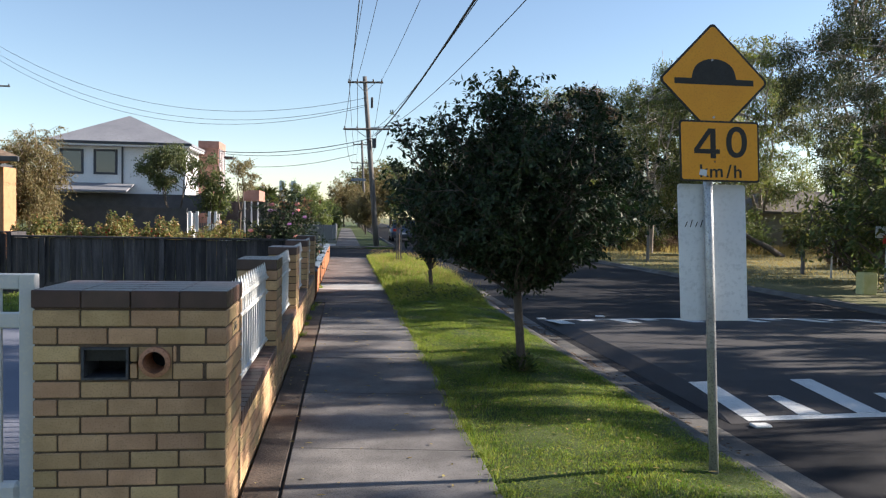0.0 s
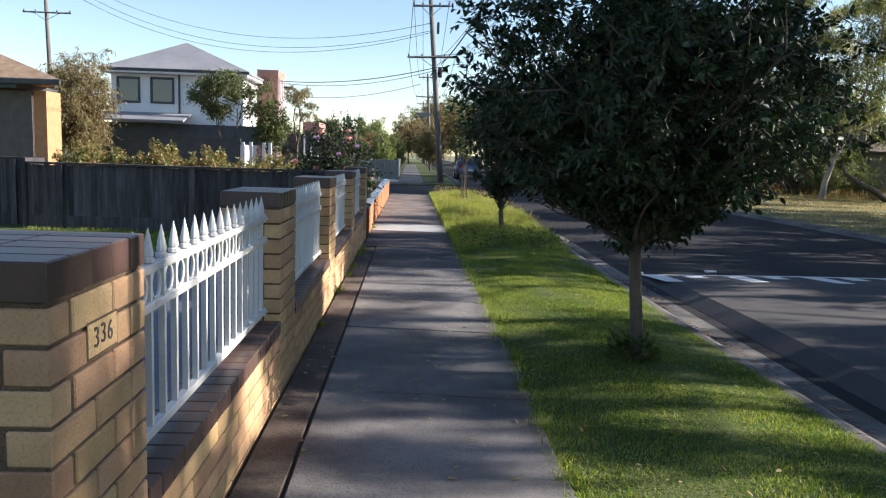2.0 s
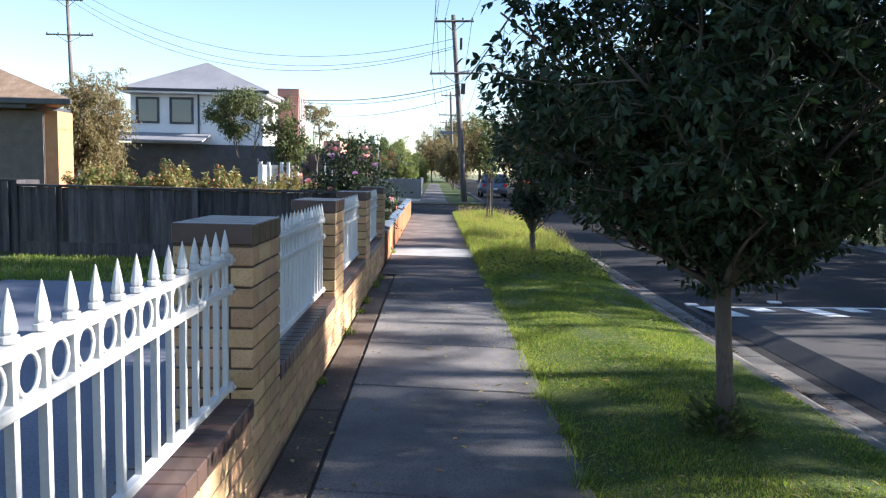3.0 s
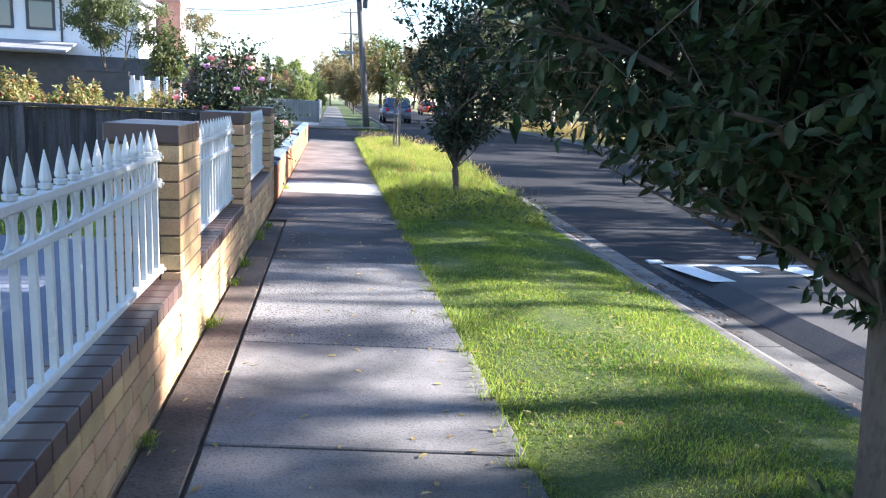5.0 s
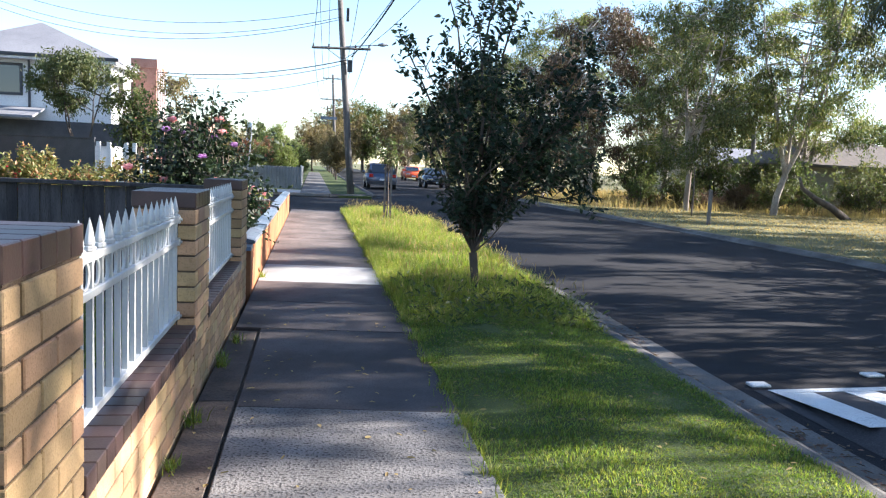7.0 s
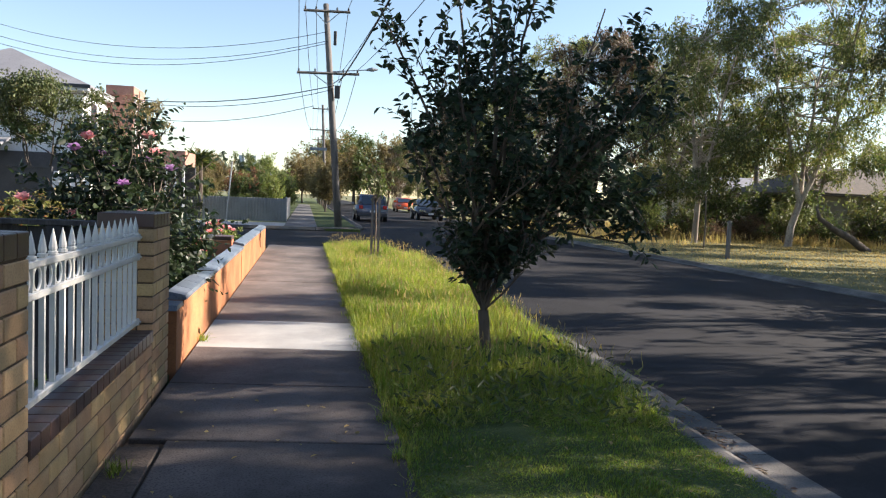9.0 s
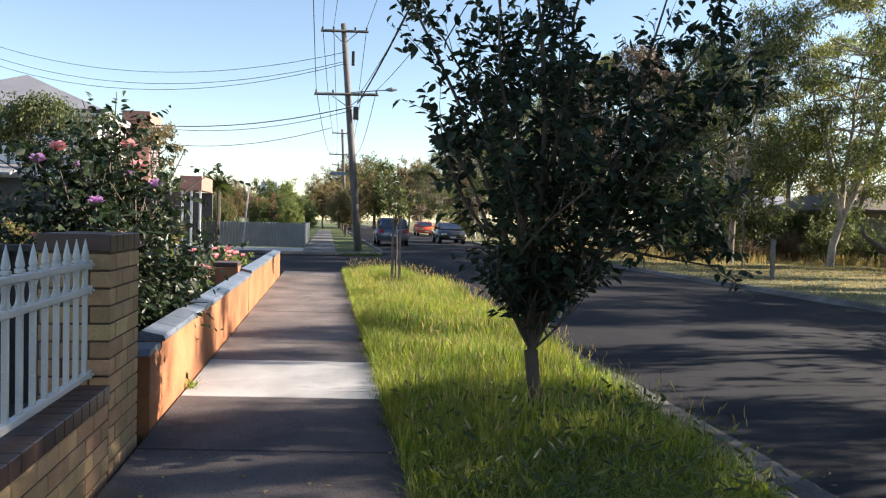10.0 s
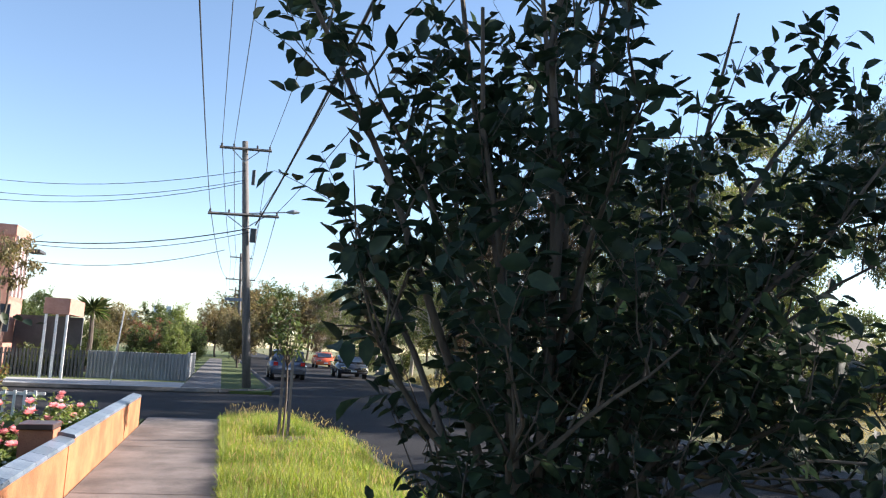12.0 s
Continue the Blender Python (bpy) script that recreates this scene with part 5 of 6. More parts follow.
us = shrub("reserve_shrub", "scrubby olive green shrub under the gum trees", 51, (18.5, 43.0, -0.05), 1.5, 2.4, (0.12, 0.04), "leaf_gum", 16, 6, "reserve shrubs")
ug = shrub("reserve_shrub", "scrubby bright green shrub under the gum trees", 52, (14.8, 46.0, -0.05), 1.3, 2.6, (0.12, 0.045), "leaf_mid", 16, 6, "reserve shrubs")
# those near x 15 with y under 13 are unseen, added to shade the road
for i, (px, py, s) in enumerate(((14.9, 18.0, 1.9), (15.6, 20.4, 1.7), (17.4, 21.6, 1.3), (15.2, 9.0, 1.5), (14.9, 5.4, 1.5), (14.8, 12.4, 1.4), (15.5, -2.5, 1.3), (22.5, 41.5, 1.0), (24, 40.5, 0.7), (27, 41, 1.2), (24.6, 43.6, 1.45), (28.6, 43.0, 1.45), (21.3, 45.4, 1.6), (31.6, 43.2, 1.5), (17.6, 46.6, 1.5), (34.6, 43.0, 1.4), (20.5, 52, 1.3), (16.5, 58, 1.4), (13.8, 55, 1.0), (14.2, 68, 1.3), (25.5, 48, 1.4), (30, 42, 1.5), (16.2, 42.5, 0.8), (26, 31, 0.9), (13.6, 78, 1.3), (14, 90, 1.5), (15.6, 4.2, 0.8), (25.5, 24, 1.2), (28, 28, 1.4))):
    c = copy_thing(us if i % 2 else ug, pose(px, py, -0.05, 0, 0, i * 67) @ Matrix.Scale(s, 4))
    c.scale = (s, s, s)
bp = shrub("brush_heap", "tangled heap of dead brown branches and twigs", 53, (22.5, 44.0, -0.05), 1.6, 1.5, (0.14, 0.016), "brush", 26, 6, "brush heaps", droop=0.1, up=0.1, subs=8)
for i, (px, py, s) in enumerate(((19.6, 43.2, 0.9), (25.3, 43.5, 1.0), (17.0, 43.8, 0.75), (28.5, 43.0, 1.1), (23.8, 46.5, 1.1), (20.2, 27.5, 0.9), (22.4, 29.0, 1.0))):
    c = copy_thing(bp, pose(px, py, -0.05, 0, 0, i * 83) @ Matrix.Diagonal((s * 1.25, s, s * 0.85, 1)))
    c.scale = (s * 1.25, s, s * 0.85)
lean_log = thing("leaning_branch", "bare leaning branch resting on the reserve grass", "branch")
part("limb", tube([(23.6, 37.6, -0.08), (22.7, 37.5, 0.45), (21.7, 37.3, 0.85), (21.0, 37.2, 1.25), (20.9, 37.3, 1.7)], [0.17, 0.15, 0.12, 0.09, 0.05], 8), "bark", lean_log, smooth=True)
for px, py in ((13.4, 31.0), (16.3, 24.5)):
    solid("marker_post", box(px - 0.05, px + 0.05, py - 0.05, py + 0.05, -0.1, 1.1, bevel=0.01), "pole_wood", "short timber bollard in the reserve grass", "post", group="bollards")
solid("stake", tube([(15.7, 36.5, -0.1), (15.72, 36.5, 0.9), (15.69, 36.52, 1.9)], [0.035, 0.032, 0.028], 8), "bark", "slim brown timber stake in the reserve grass", "stake")

# ---- garden plants on the houses' side ----
shrub("rose_bush", "tall dark rose bush with pink and mauve blooms", 61, (-0.75, 18.1, -0.04), 0.72, 2.5, (0.07, 0.04), "leaf_rose", 30, 8, "roses", [("pink_blossom", "petal_pink", 9, 0.16), ("mauve_blossom", "petal_mauve", 9, 0.14)], subs=7)
shrub("rose_bush", "rose bush with red and white blooms behind the wall", 62, (-0.48, 19.3, -0.04), 0.45, 1.3, (0.06, 0.035), "leaf_rose", 20, 7, "roses", [("red_blossom", "petal_red", 4, 0.1), ("white_blossom", "petal_white", 30, 0.08)])
shrub("rose_bush", "low rose bush covered in pink blooms", 64, (-0.75, 23.6, -0.04), 0.55, 0.95, (0.06, 0.035), "leaf_garden", 18, 6, "roses", [("pink_blossom", "petal_pink", 34, 0.13)])
shrub("rose_bush", "low rose bush with pale pink blooms", 65, (-0.6, 25.8, -0.04), 0.45, 0.85, (0.06, 0.035), "leaf_garden", 16, 6, "roses", [("pink_blossom", "petal_pink", 24, 0.12), ("white_blossom", "petal_white", 10, 0.08)])
shrub("garden_shrub", "pale green garden shrub with white flowers", 66, (-0.85, 21.3, -0.04), 0.5, 0.85, (0.06, 0.03), "leaf_garden", 16, 6, "garden shrubs", [("white_blossom", "petal_white", 24, 0.06)])
for gx, gy, sd, hh in ((-0.55, 20.3, 166, 0.75), (-0.5, 22.0, 167, 0.6), (-1.3, 20.6, 168, 1.0), (-1.5, 24.2, 169, 0.85), (-0.45, 24.8, 170, 0.6), (-0.45, 26.9, 171, 0.6)):
    shrub("garden_shrub", "sunlit pale green garden shrub with small leaves", sd, (gx, gy, -0.04), 0.55, hh, (0.055, 0.028), "leaf_garden", 20, 8, "garden shrubs", [("white_blossom", "petal_white", 10, 0.05)])
shrub("garden_shrub", "mixed green garden shrub behind the wall", 67, (-1.9, 22.6, -0.04), 0.9, 1.3, (0.07, 0.035), "leaf_mid", 18, 6, "garden shrubs")
shrub("garden_shrub", "low green edging plants behind the wall", 68, (-0.5, 28.0, -0.04), 0.4, 0.55, (0.06, 0.03), "leaf_garden", 14, 6, "garden shrubs")
ph = shrub("photinia_hedge", "golden green hedge shrub with red young leaves", 71, (-6.3, 25.0, -0.04), 1.05, 1.75, (0.095, 0.046), "leaf_photinia", 32, 13, "photinia hedge", [("red_tips", "petal_red", 36, 0.07)])
for i, (px, py, s) in enumerate(((-4.9, 25.1, 0.92), (-7.7, 25.3, 0.85), (-3.3, 25.6, 0.85), (-2.3, 26.4, 0.85), (-9.3, 26.5, 0.95), (-3.9, 24.7, 0.7))):
    c = copy_thing(ph, pose(px, py, -0.04, 0, 0, 50 * i) @ Matrix.Scale(s, 4))
    c.scale = (s, s, s)


# ---- trees round the houses ----
def broad(seed, h, r, zlo, leaf, twigs=6, limbs=16, trunk_r=0.07, subs=7, fork=None, droop=0.2):
    g = np.random.default_rng(seed)
    f = fork or zlo * 0.8
    return grow(g, crown_limbs(g, limbs, (0.05, 0, f), r * 0.8, zlo, h * 0.88, trunk_r * 0.45), [((0, 0, -0.1), trunk_r), ((0.08, 0, f * 0.5), trunk_r * 0.85), ((0.05, 0, f), trunk_r * 0.75)], twigs, 0.1 * h, 8, leaf, droop, subs=subs, sub_len=0.14 * h, sub_r=0.0025 * h)


tree("weeping_tree", "pale-trunked tree with bronze olive weeping crown", "tree", (-11.6, 31.5, -0.04), broad(81, 5.5, 1.5, 1.8, (0.11, 0.036), 18, 24, 0.09, 9, 1.2, 0.8), "gum_bark", "leaf_olive")
tree("garden_tree", "multi-stemmed green tree before the white house", "tree", (-6.9, 35.0, -0.04), gum(82, 4.7, 1.75, 2.9, 18, 0.52, 4, 760, (0.1, 0.045), 0.22), "bark", "leaf_umbrella")
tree("garden_tree", "small rounded green tree by the house", "tree", (-5.3, 35.5, -0.04), broad(83, 3.9, 1.0, 2.3, (0.12, 0.05), 7, 14, 0.07, 7, 1.2), "bark", "leaf_mid")
tree("garden_tree", "slender tree with rounded top clump", "tree", (-4.2, 36.2, -0.04), gum(84, 4.4, 0.7, 3.1, 6, 0.42, 2, 420, (0.1, 0.042), 0.4), "bark", "leaf_olive")
tree("garden_tree", "bushy green tree at the corner", "tree", (-9.2, 55.0, -0.04), broad(85, 3.8, 1.3, 1.2, (0.12, 0.05), 7, 16, 0.07, 7, 0.8), "bark", "leaf_mid")

st = [tree("street_tree", "leafy street tree further along the footpath", "tree", (0, -500, 0), broad(90 + i, 6.6, 2.9, 1.7, (0.2, 0.09), 10, 18, 0.12, 8, 1.3), "bark", m, group="far street trees", plain=True) for i, m in enumerate(("leaf_mid", "leaf_olive", "leaf_red", "leaf_garden"))]
FAR = [(0, -5.5, 58.5, 0.42), (3, -3.4, 66, 0.48), (0, -10.5, 66, 0.55), (1, -7.0, 74, 0.55), (0, -12, 84, 0.7), (2, -6.0, 90, 0.6), (0, -18, 96, 0.9), (1, 3.0, 118, 0.9), (0, 9.5, 150, 1.5), (1, -10, 108, 0.8), (0, -2.6, 57, 0.4), (2, -2.9, 61.5, 0.46), (3, -1.3, 60.5, 0.45), (0, -7.5, 59, 0.5), (0, -0.8, 68, 0.5), (1, 2.6, 74, 0.72), (2, -3.5, 80, 0.6), (3, -1.2, 86, 0.6), (1, 2.8, 88, 0.8), (0, -4.5, 96, 0.75), (1, 3.0, 104, 0.9), (2, -1.5, 105, 0.6), (0, -1.9, 63.5, 0.5), (0, -0.4, 64.5, 0.42),
       (1, 4.5, 128, 1.5), (0, 9.0, 138, 1.6), (1, 0.5, 124, 1.1), (3, -4.5, 118, 0.9), (1, 13.5, 128, 1.5), (0, -8.0, 130, 1.0), (1, 17.0, 140, 1.6), (0, 5.5, 158, 1.7), (1, -14.0, 126, 1.0), (0, -20.0, 118, 1.0), (1, -28.0, 125, 1.1), (0, 24, 142, 1.7), (1, 34, 136, 1.6), (0, 44, 130, 1.5), (1, 54, 122, 1.5), (0, 62, 110, 1.4),
       (0, -13.0, 62, 0.55), (1, -17.0, 70, 0.7), (1, 36, 62, 1.0), (0, 42, 55, 1.0), (0, 34, 50, 0.9)]
for k, (i, px, py, s) in enumerate(FAR):
    s *= 1.22 if py > 100 else 1.0
    c = copy_thing(st[i], pose(px, py, -0.04, 0, 0, k * 77) @ Matrix.Scale(s, 4))
    c.scale = (s, s, s)
for t in st:
    for o in (*t.children_recursive, t):
        bpy.data.objects.remove(o)
hedge = shrub("hedge_shrub", "trimmed green hedge plant behind the grey fence", 95, (-2.2, 50.2, -0.04), 0.9, 1.5, (0.1, 0.05), "leaf_mid", 16, 6, "corner hedge")
for k in range(5):
    c = copy_thing(hedge, pose(-3.6 - 1.4 * k, 50.3 + 0.2 * (k % 2), -0.04, 0, 0, 70 * k))
palm = thing("cordyline", "spiky green cabbage palm behind the corner fence", "palm", (-4.95, 55.0, -0.04))
part("trunk", tube([(0, 0, 0), (0.1, 0, 1.6), (0.05, 0, 3.05)], [0.13, 0.11, 0.1], 8), "bark", palm)
pr = np.random.default_rng(14)
n = 120
a = pr.uniform(0, 6.28, n)
ob = new("fronds", leaf_mesh("fronds", np.tile([0.05, 0, 3.08], (n, 1)), np.stack([np.cos(a), np.sin(a), pr.uniform(-0.5, 1.6, n)], 1), np.tile([0, 0, 1.0], (n, 1)) + pr.normal(0, 0.1, (n, 3)), pr.uniform(0.7, 1.1, n), np.full(n, 0.07), "leaf_mid", 0.3, 0.25))
ob.parent = palm


# ---- houses ----
def window(parent, x0, x1, z0, z1, y, frame="dark_trim"):
    """A window in a wall that faces -y."""
    bm = bmesh.new()
    t = 0.12
    box(x0, x0 + t, y - 0.05, y + 0.02, z0, z1, bm)
    box(x1 - t, x1, y - 0.05, y + 0.02, z0, z1, bm)
    box(x0 + t, x1 - t, y - 0.05, y + 0.02, z0, z0 + t, bm)
    box(x0 + t, x1 - t, y - 0.05, y + 0.02, z1 - t, z1, bm)
    w = part("window", bm, frame, parent)
    part("pane", box(x0 + t, x1 - t, y - 0.015, y - 0.005, z0 + t, z1 - t), "glass_dark", w)
    return w


def hip_roof(x0, x1, y0, y1, z, apex, thick=0.14, back=None):
    bm = bmesh.new()
    base = [bm.verts.new(p) for p in ((x0, y0, z), (x1, y0, z), (back or x1, y1, z), (x0, y1, z))]
    low = [bm.verts.new((v.co.x, v.co.y, z - thick)) for v in base]
    tops = [bm.verts.new(p) for p in apex]
    a, b = (tops[0], tops[-1])
    bm.faces.new((base[0], base[1], b, a) if a is not b else (base[0], base[1], a))
    bm.faces.new((base[1], base[2], b))
    bm.faces.new((base[2], base[3], a, b) if a is not b else (base[2], base[3], a))
    bm.faces.new((base[3], base[0], a))
    for i in range(4):
        bm.faces.new((low[i], low[(i + 1) % 4], base[(i + 1) % 4], base[i]))
    bm.faces.new(low[::-1])
    bmesh.ops.recalc_face_normals(bm, faces=bm.faces)
    return bm


white_house = thing("house", "two-storey white rendered house with grey hipped roof", "house")
part("wall", box(-15.6, -8.5, 45.3, 53.5, -0.1, 5.35), "wall_white", white_house)
part("roof", hip_roof(-16.0, -8.1, 44.75, 54.0, 5.62, [(-12.4, 48.4, 7.5), (-12.4, 50.0, 7.5)]), "roof_grey", white_house, "grey metal hipped roof")
part("fascia", box(-16.05, -8.05, 44.68, 44.74, 5.47, 5.6), "dark_trim", white_house)
part("eave_soffit", box(-15.95, -8.15, 44.75, 53.9, 5.36, 5.46), "wall_white", white_house)
window(white_house, -15.3, -14.05, 3.78, 5.18, 45.3)
window(white_house, -13.5, -12.22, 3.78, 5.2, 45.3)
part("downpipe", box(-11.98, -11.9, 45.2, 45.29, 3.2, 5.36), "dark_trim", white_house)
part("porch_roof", prism([(43.7, 2.76), (45.29, 3.2), (45.29, 3.3), (43.7, 2.86)], "x", -16.3, -11.3), "roof_grey", white_house)
part("dark_band", box(-16.2, -6.2, 45.22, 45.29, 1.7, 2.72), "dark_trim", white_house)
for wy in (46.2, 48.6):
    bm = box(-8.499, -8.44, wy, wy + 1.2, 3.9, 5.1)
    ew = part("window", bm, "wall_white", white_house)
    part("pane", box(-8.438, -8.43, wy + 0.15, wy + 1.05, 4.0, 5.0), "glass_dark", ew)
wing = part("brick_wing", box(-8.49, -7.3, 49.2, 51.6, -0.1, 5.9), "wing_brick", white_house, "orange brick upper wing")
part("parapet", box(-8.5, -7.25, 49.1, 51.7, 5.75, 6.2), "wing_brick", white_house)
for k in range(4):
    part("column", box(-7.29, -7.2, 49.35 + k * 0.6, 49.5 + k * 0.6, 3.2, 5.75), "wall_white", white_house)
part("balcony_roof", box(-7.29, -6.7, 51.0, 52.2, 5.3, 5.42), "dark_trim", white_house)

porch = thing("porch", "dark porch with white posts and orange brick top", "porch")
part("back_wall", box(-8.0, -4.6, 50.8, 51.0, -0.1, 2.5), "dark_trim", porch)
part("brick_top", box(-5.55, -4.6, 47.5, 50.8, 2.52, 3.16), "wing_brick", porch)
for px, py in ((-5.5, 47.55), (-4.72, 47.55), (-5.1, 47.55), (-6.8, 46.0), (-7.1, 46.0), (-7.4, 46.0)):
    part("post", box(px, px + 0.09, py, py + 0.09, -0.1, 2.5), "wall_white", porch)

dark_fence = thing("dark_fence", "dark grey boundary fence behind the hedge", "fence")
part("sheet", box(-11.9, -5.95, 33.0, 33.06, -0.1, 1.82), "dark_trim", dark_fence)
for px in (-5.9, -5.6, -5.1, -4.85):
    part("post", box(px, px + 0.11, 33.0, 33.1, -0.1, 1.75), "wall_white", dark_fence, "white post")
part("capping", box(-11.95, -5.94, 32.97, 33.09, 1.822, 1.87), "dark_trim", dark_fence)

brick_house = thing("house", "orange brick house with brown tiled roof and roller shutter", "house")
part("wall", box(-20, -11.0, 27.9, 28.9, -0.1, 3.12), "orange_brick", brick_house)
part("rear_wall", box(-20, -13.5, 28.92, 29.9, -0.1, 3.12), "orange_brick", brick_house)
shutter = part("roller_shutter", box(-14.62, -11.4, 27.86, 27.89, 0.48, 3.1), "shutter", brick_house, "brown slatted roller shutter")
for k in range(34):
    part("slat", box(-14.6, -11.42, 27.82, 27.858, 0.5 + k * 0.076, 0.5 + k * 0.076 + 0.068), "shutter", shutter)
part("roof", hip_roof(-20.6, -10.25, 27.2, 30.2, 3.45, [(-18.5, 29.0, 4.6), (-13.6, 29.0, 4.6)], back=-12.2), "roof_tile", brick_house, "brown concrete tile roof")
part("gutter", box(-20.65, -10.2, 27.1, 27.19, 3.26, 3.44, bevel=0.02), "dark_trim", brick_house)
part("soffit", box(-20.5, -11.6, 27.22, 30.1, 3.14, 3.3), "dark_trim", brick_house)

grey_fence = thing("corner_fence", "grey corrugated steel fence at the side street corner", "fence")
for k in range(28):
    xx = -3.95 + k * 0.14
    part("sheet", prism([(xx, 48.8), (xx + 0.07, 48.8), (xx + 0.085, 48.84), (xx + 0.125, 48.84), (xx + 0.14, 48.8), (xx + 0.14, 48.86), (xx, 48.86)], "z", -0.1, 1.12), "fence_grey", grey_fence)
part("corner_post", box(-0.03, 0.05, 48.78, 48.88, -0.1, 1.16), "fence_grey", grey_fence)
part("side_sheet", box(-0.02, 0.02, 48.9, 60, -0.1, 1.12), "fence_grey", grey_fence)
part("post", box(-0.04, 0.04, 50.5, 50.6, -0.1, 1.2), "wall_white", grey_fence)
dark_pickets = thing("dark_picket_fence", "dark slatted fence beside the corner", "fence")
for k in range(40):
    xx = -9.6 + k * 0.14
    part("slat", box(xx, xx + 0.09, 48.75, 48.78, -0.1, 1.1), "dark_trim", dark_pickets)
for z in (0.25, 0.85):
    part("rail", box(-9.65, -3.98, 48.782, 48.82, z, z + 0.06), "dark_trim", dark_pickets)
solid("leaning_stake", tube([(-2.37, 44.0, 0.0), (-2.14, 44.0, 2.65)], 0.028, 8), "galvanised", "thin grey leaning metal post by the corner", "post")

# ---- power poles and wires ----
def power_pole(base, top, arms, name="power_pole", label="tall weathered timber power pole with crossarms"):
    """arms: (height fraction, left, right) in metres from the pole."""
    root = thing(name, label, "power pole")
    b, t = Vector(base), Vector(top)
    part("pole", tube([b, b.lerp(t, 0.5), t], [0.17, 0.15, 0.12], 12), "pole_wood", root, smooth=True)
    ends = []
    for f, l, r, rise in arms:
        c = b.lerp(t, f)
        yy = c.y - 0.16
        bm = bmesh.new()
        tube([(c.x - l, yy, c.z - rise * l), (c.x + r, yy, c.z + rise * r)], 0.06, 4, bm)
        arm = part("crossarm", bm, "pole_wood", root)
        for u in (-l + 0.08, -l * 0.45, r * 0.45, r - 0.08):
            p = (c.x + u, yy, c.z + rise * u + 0.05)
            part("insulator", lathe([(0.02, 0.0), (0.05, 0.03), (0.03, 0.06), (0.05, 0.09), (0.02, 0.14)], 8, at=p), "dark_trim", arm)
            ends.append(Vector((p[0], p[1], p[2] + 0.13)))
        for s, e in ((-1, l), (1, r)):
            part("brace", tube([(c.x + s * e * 0.55, yy + 0.02, c.z - 0.02), (c.x, yy + 0.02, c.z - 0.55)], 0.02, 5), "galvanised", root)
    return root, ends


def wire(a, b, sag, radius=0.012, name="cable", parent=None):
    pts = []
    for k in range(25):
        t = k / 24
        p = Vector(a).lerp(Vector(b), t)
        p.z -= 4 * sag * t * (1 - t)
        pts.append(p)
    return part(name, tube(pts, radius, 5), "wire", parent)


p_near, e_near = power_pole((2.48, 44.95, -0.2), (1.63, 45.1, 9.85), ((0.965, 1.0, 1.05, 0.03), (0.695, 1.45, 1.3, 0.03)))
lamp_arm = thing("street_lamp", "street lamp on a thin arm from the power pole", "street lamp")
part("arm", tube([(2.0, 44.8, 6.85), (3.2, 44.7, 6.98), (3.6, 44.7, 7.02)], 0.025, 6), "galvanised", lamp_arm)
part("lamp_head", tube([(3.5, 44.7, 7.02), (3.75, 44.7, 7.05), (4.0, 44.7, 7.06)], [0.05, 0.1, 0.03], 8), "galvanised", lamp_arm)
transformer = thing("pole_box", "small dark equipment boxes strapped to the power pole", "utility box")
part("box", box(2.12, 2.36, 44.72, 44.95, 5.7, 6.25, bevel=0.02), "dark_trim", transformer)
part("drop_fuse", box(2.0, 2.14, 44.6, 44.8, 8.0, 8.6, bevel=0.02), "dark_trim", transformer)
p_back, e_back = power_pole((2.75, -6.5, -0.2), (2.75, -6.5, 9.9), ((0.965, 1.1, 1.05, 0.0), (0.7, 1.75, 2.4, 0.0)))
p_far, e_far = power_pole((3.0, 90.0, -0.2), (2.45, 90.2, 10.6), ((0.96, 1.05, 1.05, 0.0), (0.76, 1.4, 1.4, 0.0)))
p_far2, e_far2 = power_pole((3.0, 135.0, -0.2), (2.7, 135.0, 10.6), ((0.96, 1.05, 1.05, 0.0), (0.76, 1.4, 1.4, 0.0)))
p_left, e_left = power_pole((-25.4, 60, -0.2), (-25.8, 60, 14.2), ((0.93, 1.3, 1.2, 0.0), (0.76, 1.6, 1.8, 0.0)))
p_right, e_right = power_pole((31.5, 58, -0.2), (31.3, 58, 8.6), ((0.93, 1.2, 1.2, 0.1), (0.8, 1.4, 1.4, 0.1)))
lines = thing("overhead_cables", "thin dark overhead power cables along the street", "cables")
for k in range(8):
    if k in (2, 5):
        continue
    wire(e_near[k], e_back[k], 0.75 if k < 4 else 0.9, 0.012, parent=lines)
    wire(e_near[k], e_far[k], 0.7, 0.016, parent=lines)
    wire(e_far[k], e_far2[k], 0.7, 0.012, parent=lines)
wire((2.3, 44.8, 6.4), (3.6, -6.5, 6.9), 0.8, 0.028, "bundled_cable", lines)
for z0_, z1_, sg in ((8.6, 14.2, 2.55), (8.2, 13.6, 2.65), (8.1, 13.2, 2.75)):
    wire((1.75, 44.9, z0_), (-25.6, 60, z1_), sg, 0.013, parent=lines)
wire((2.1, 44.8, 6.25), (-7.25, 49.4, 5.6), 0.35, 0.022, "service_cable", lines)
wire((2.1, 44.8, 6.1), (-7.25, 49.5, 5.5), 0.45, 0.014, "service_cable", lines)
wire((1.2, 44.8, 5.3), (-7.2, 51.0, 4.9), 0.4, 0.014, "service_cable", lines)
street_sign = thing("street_name_sign", "blue street name blade on the far power pole", "street sign")
part("blade", box(1.3, 3.0, 89.8, 89.84, 5.9, 6.2), "car_blue", street_sign)


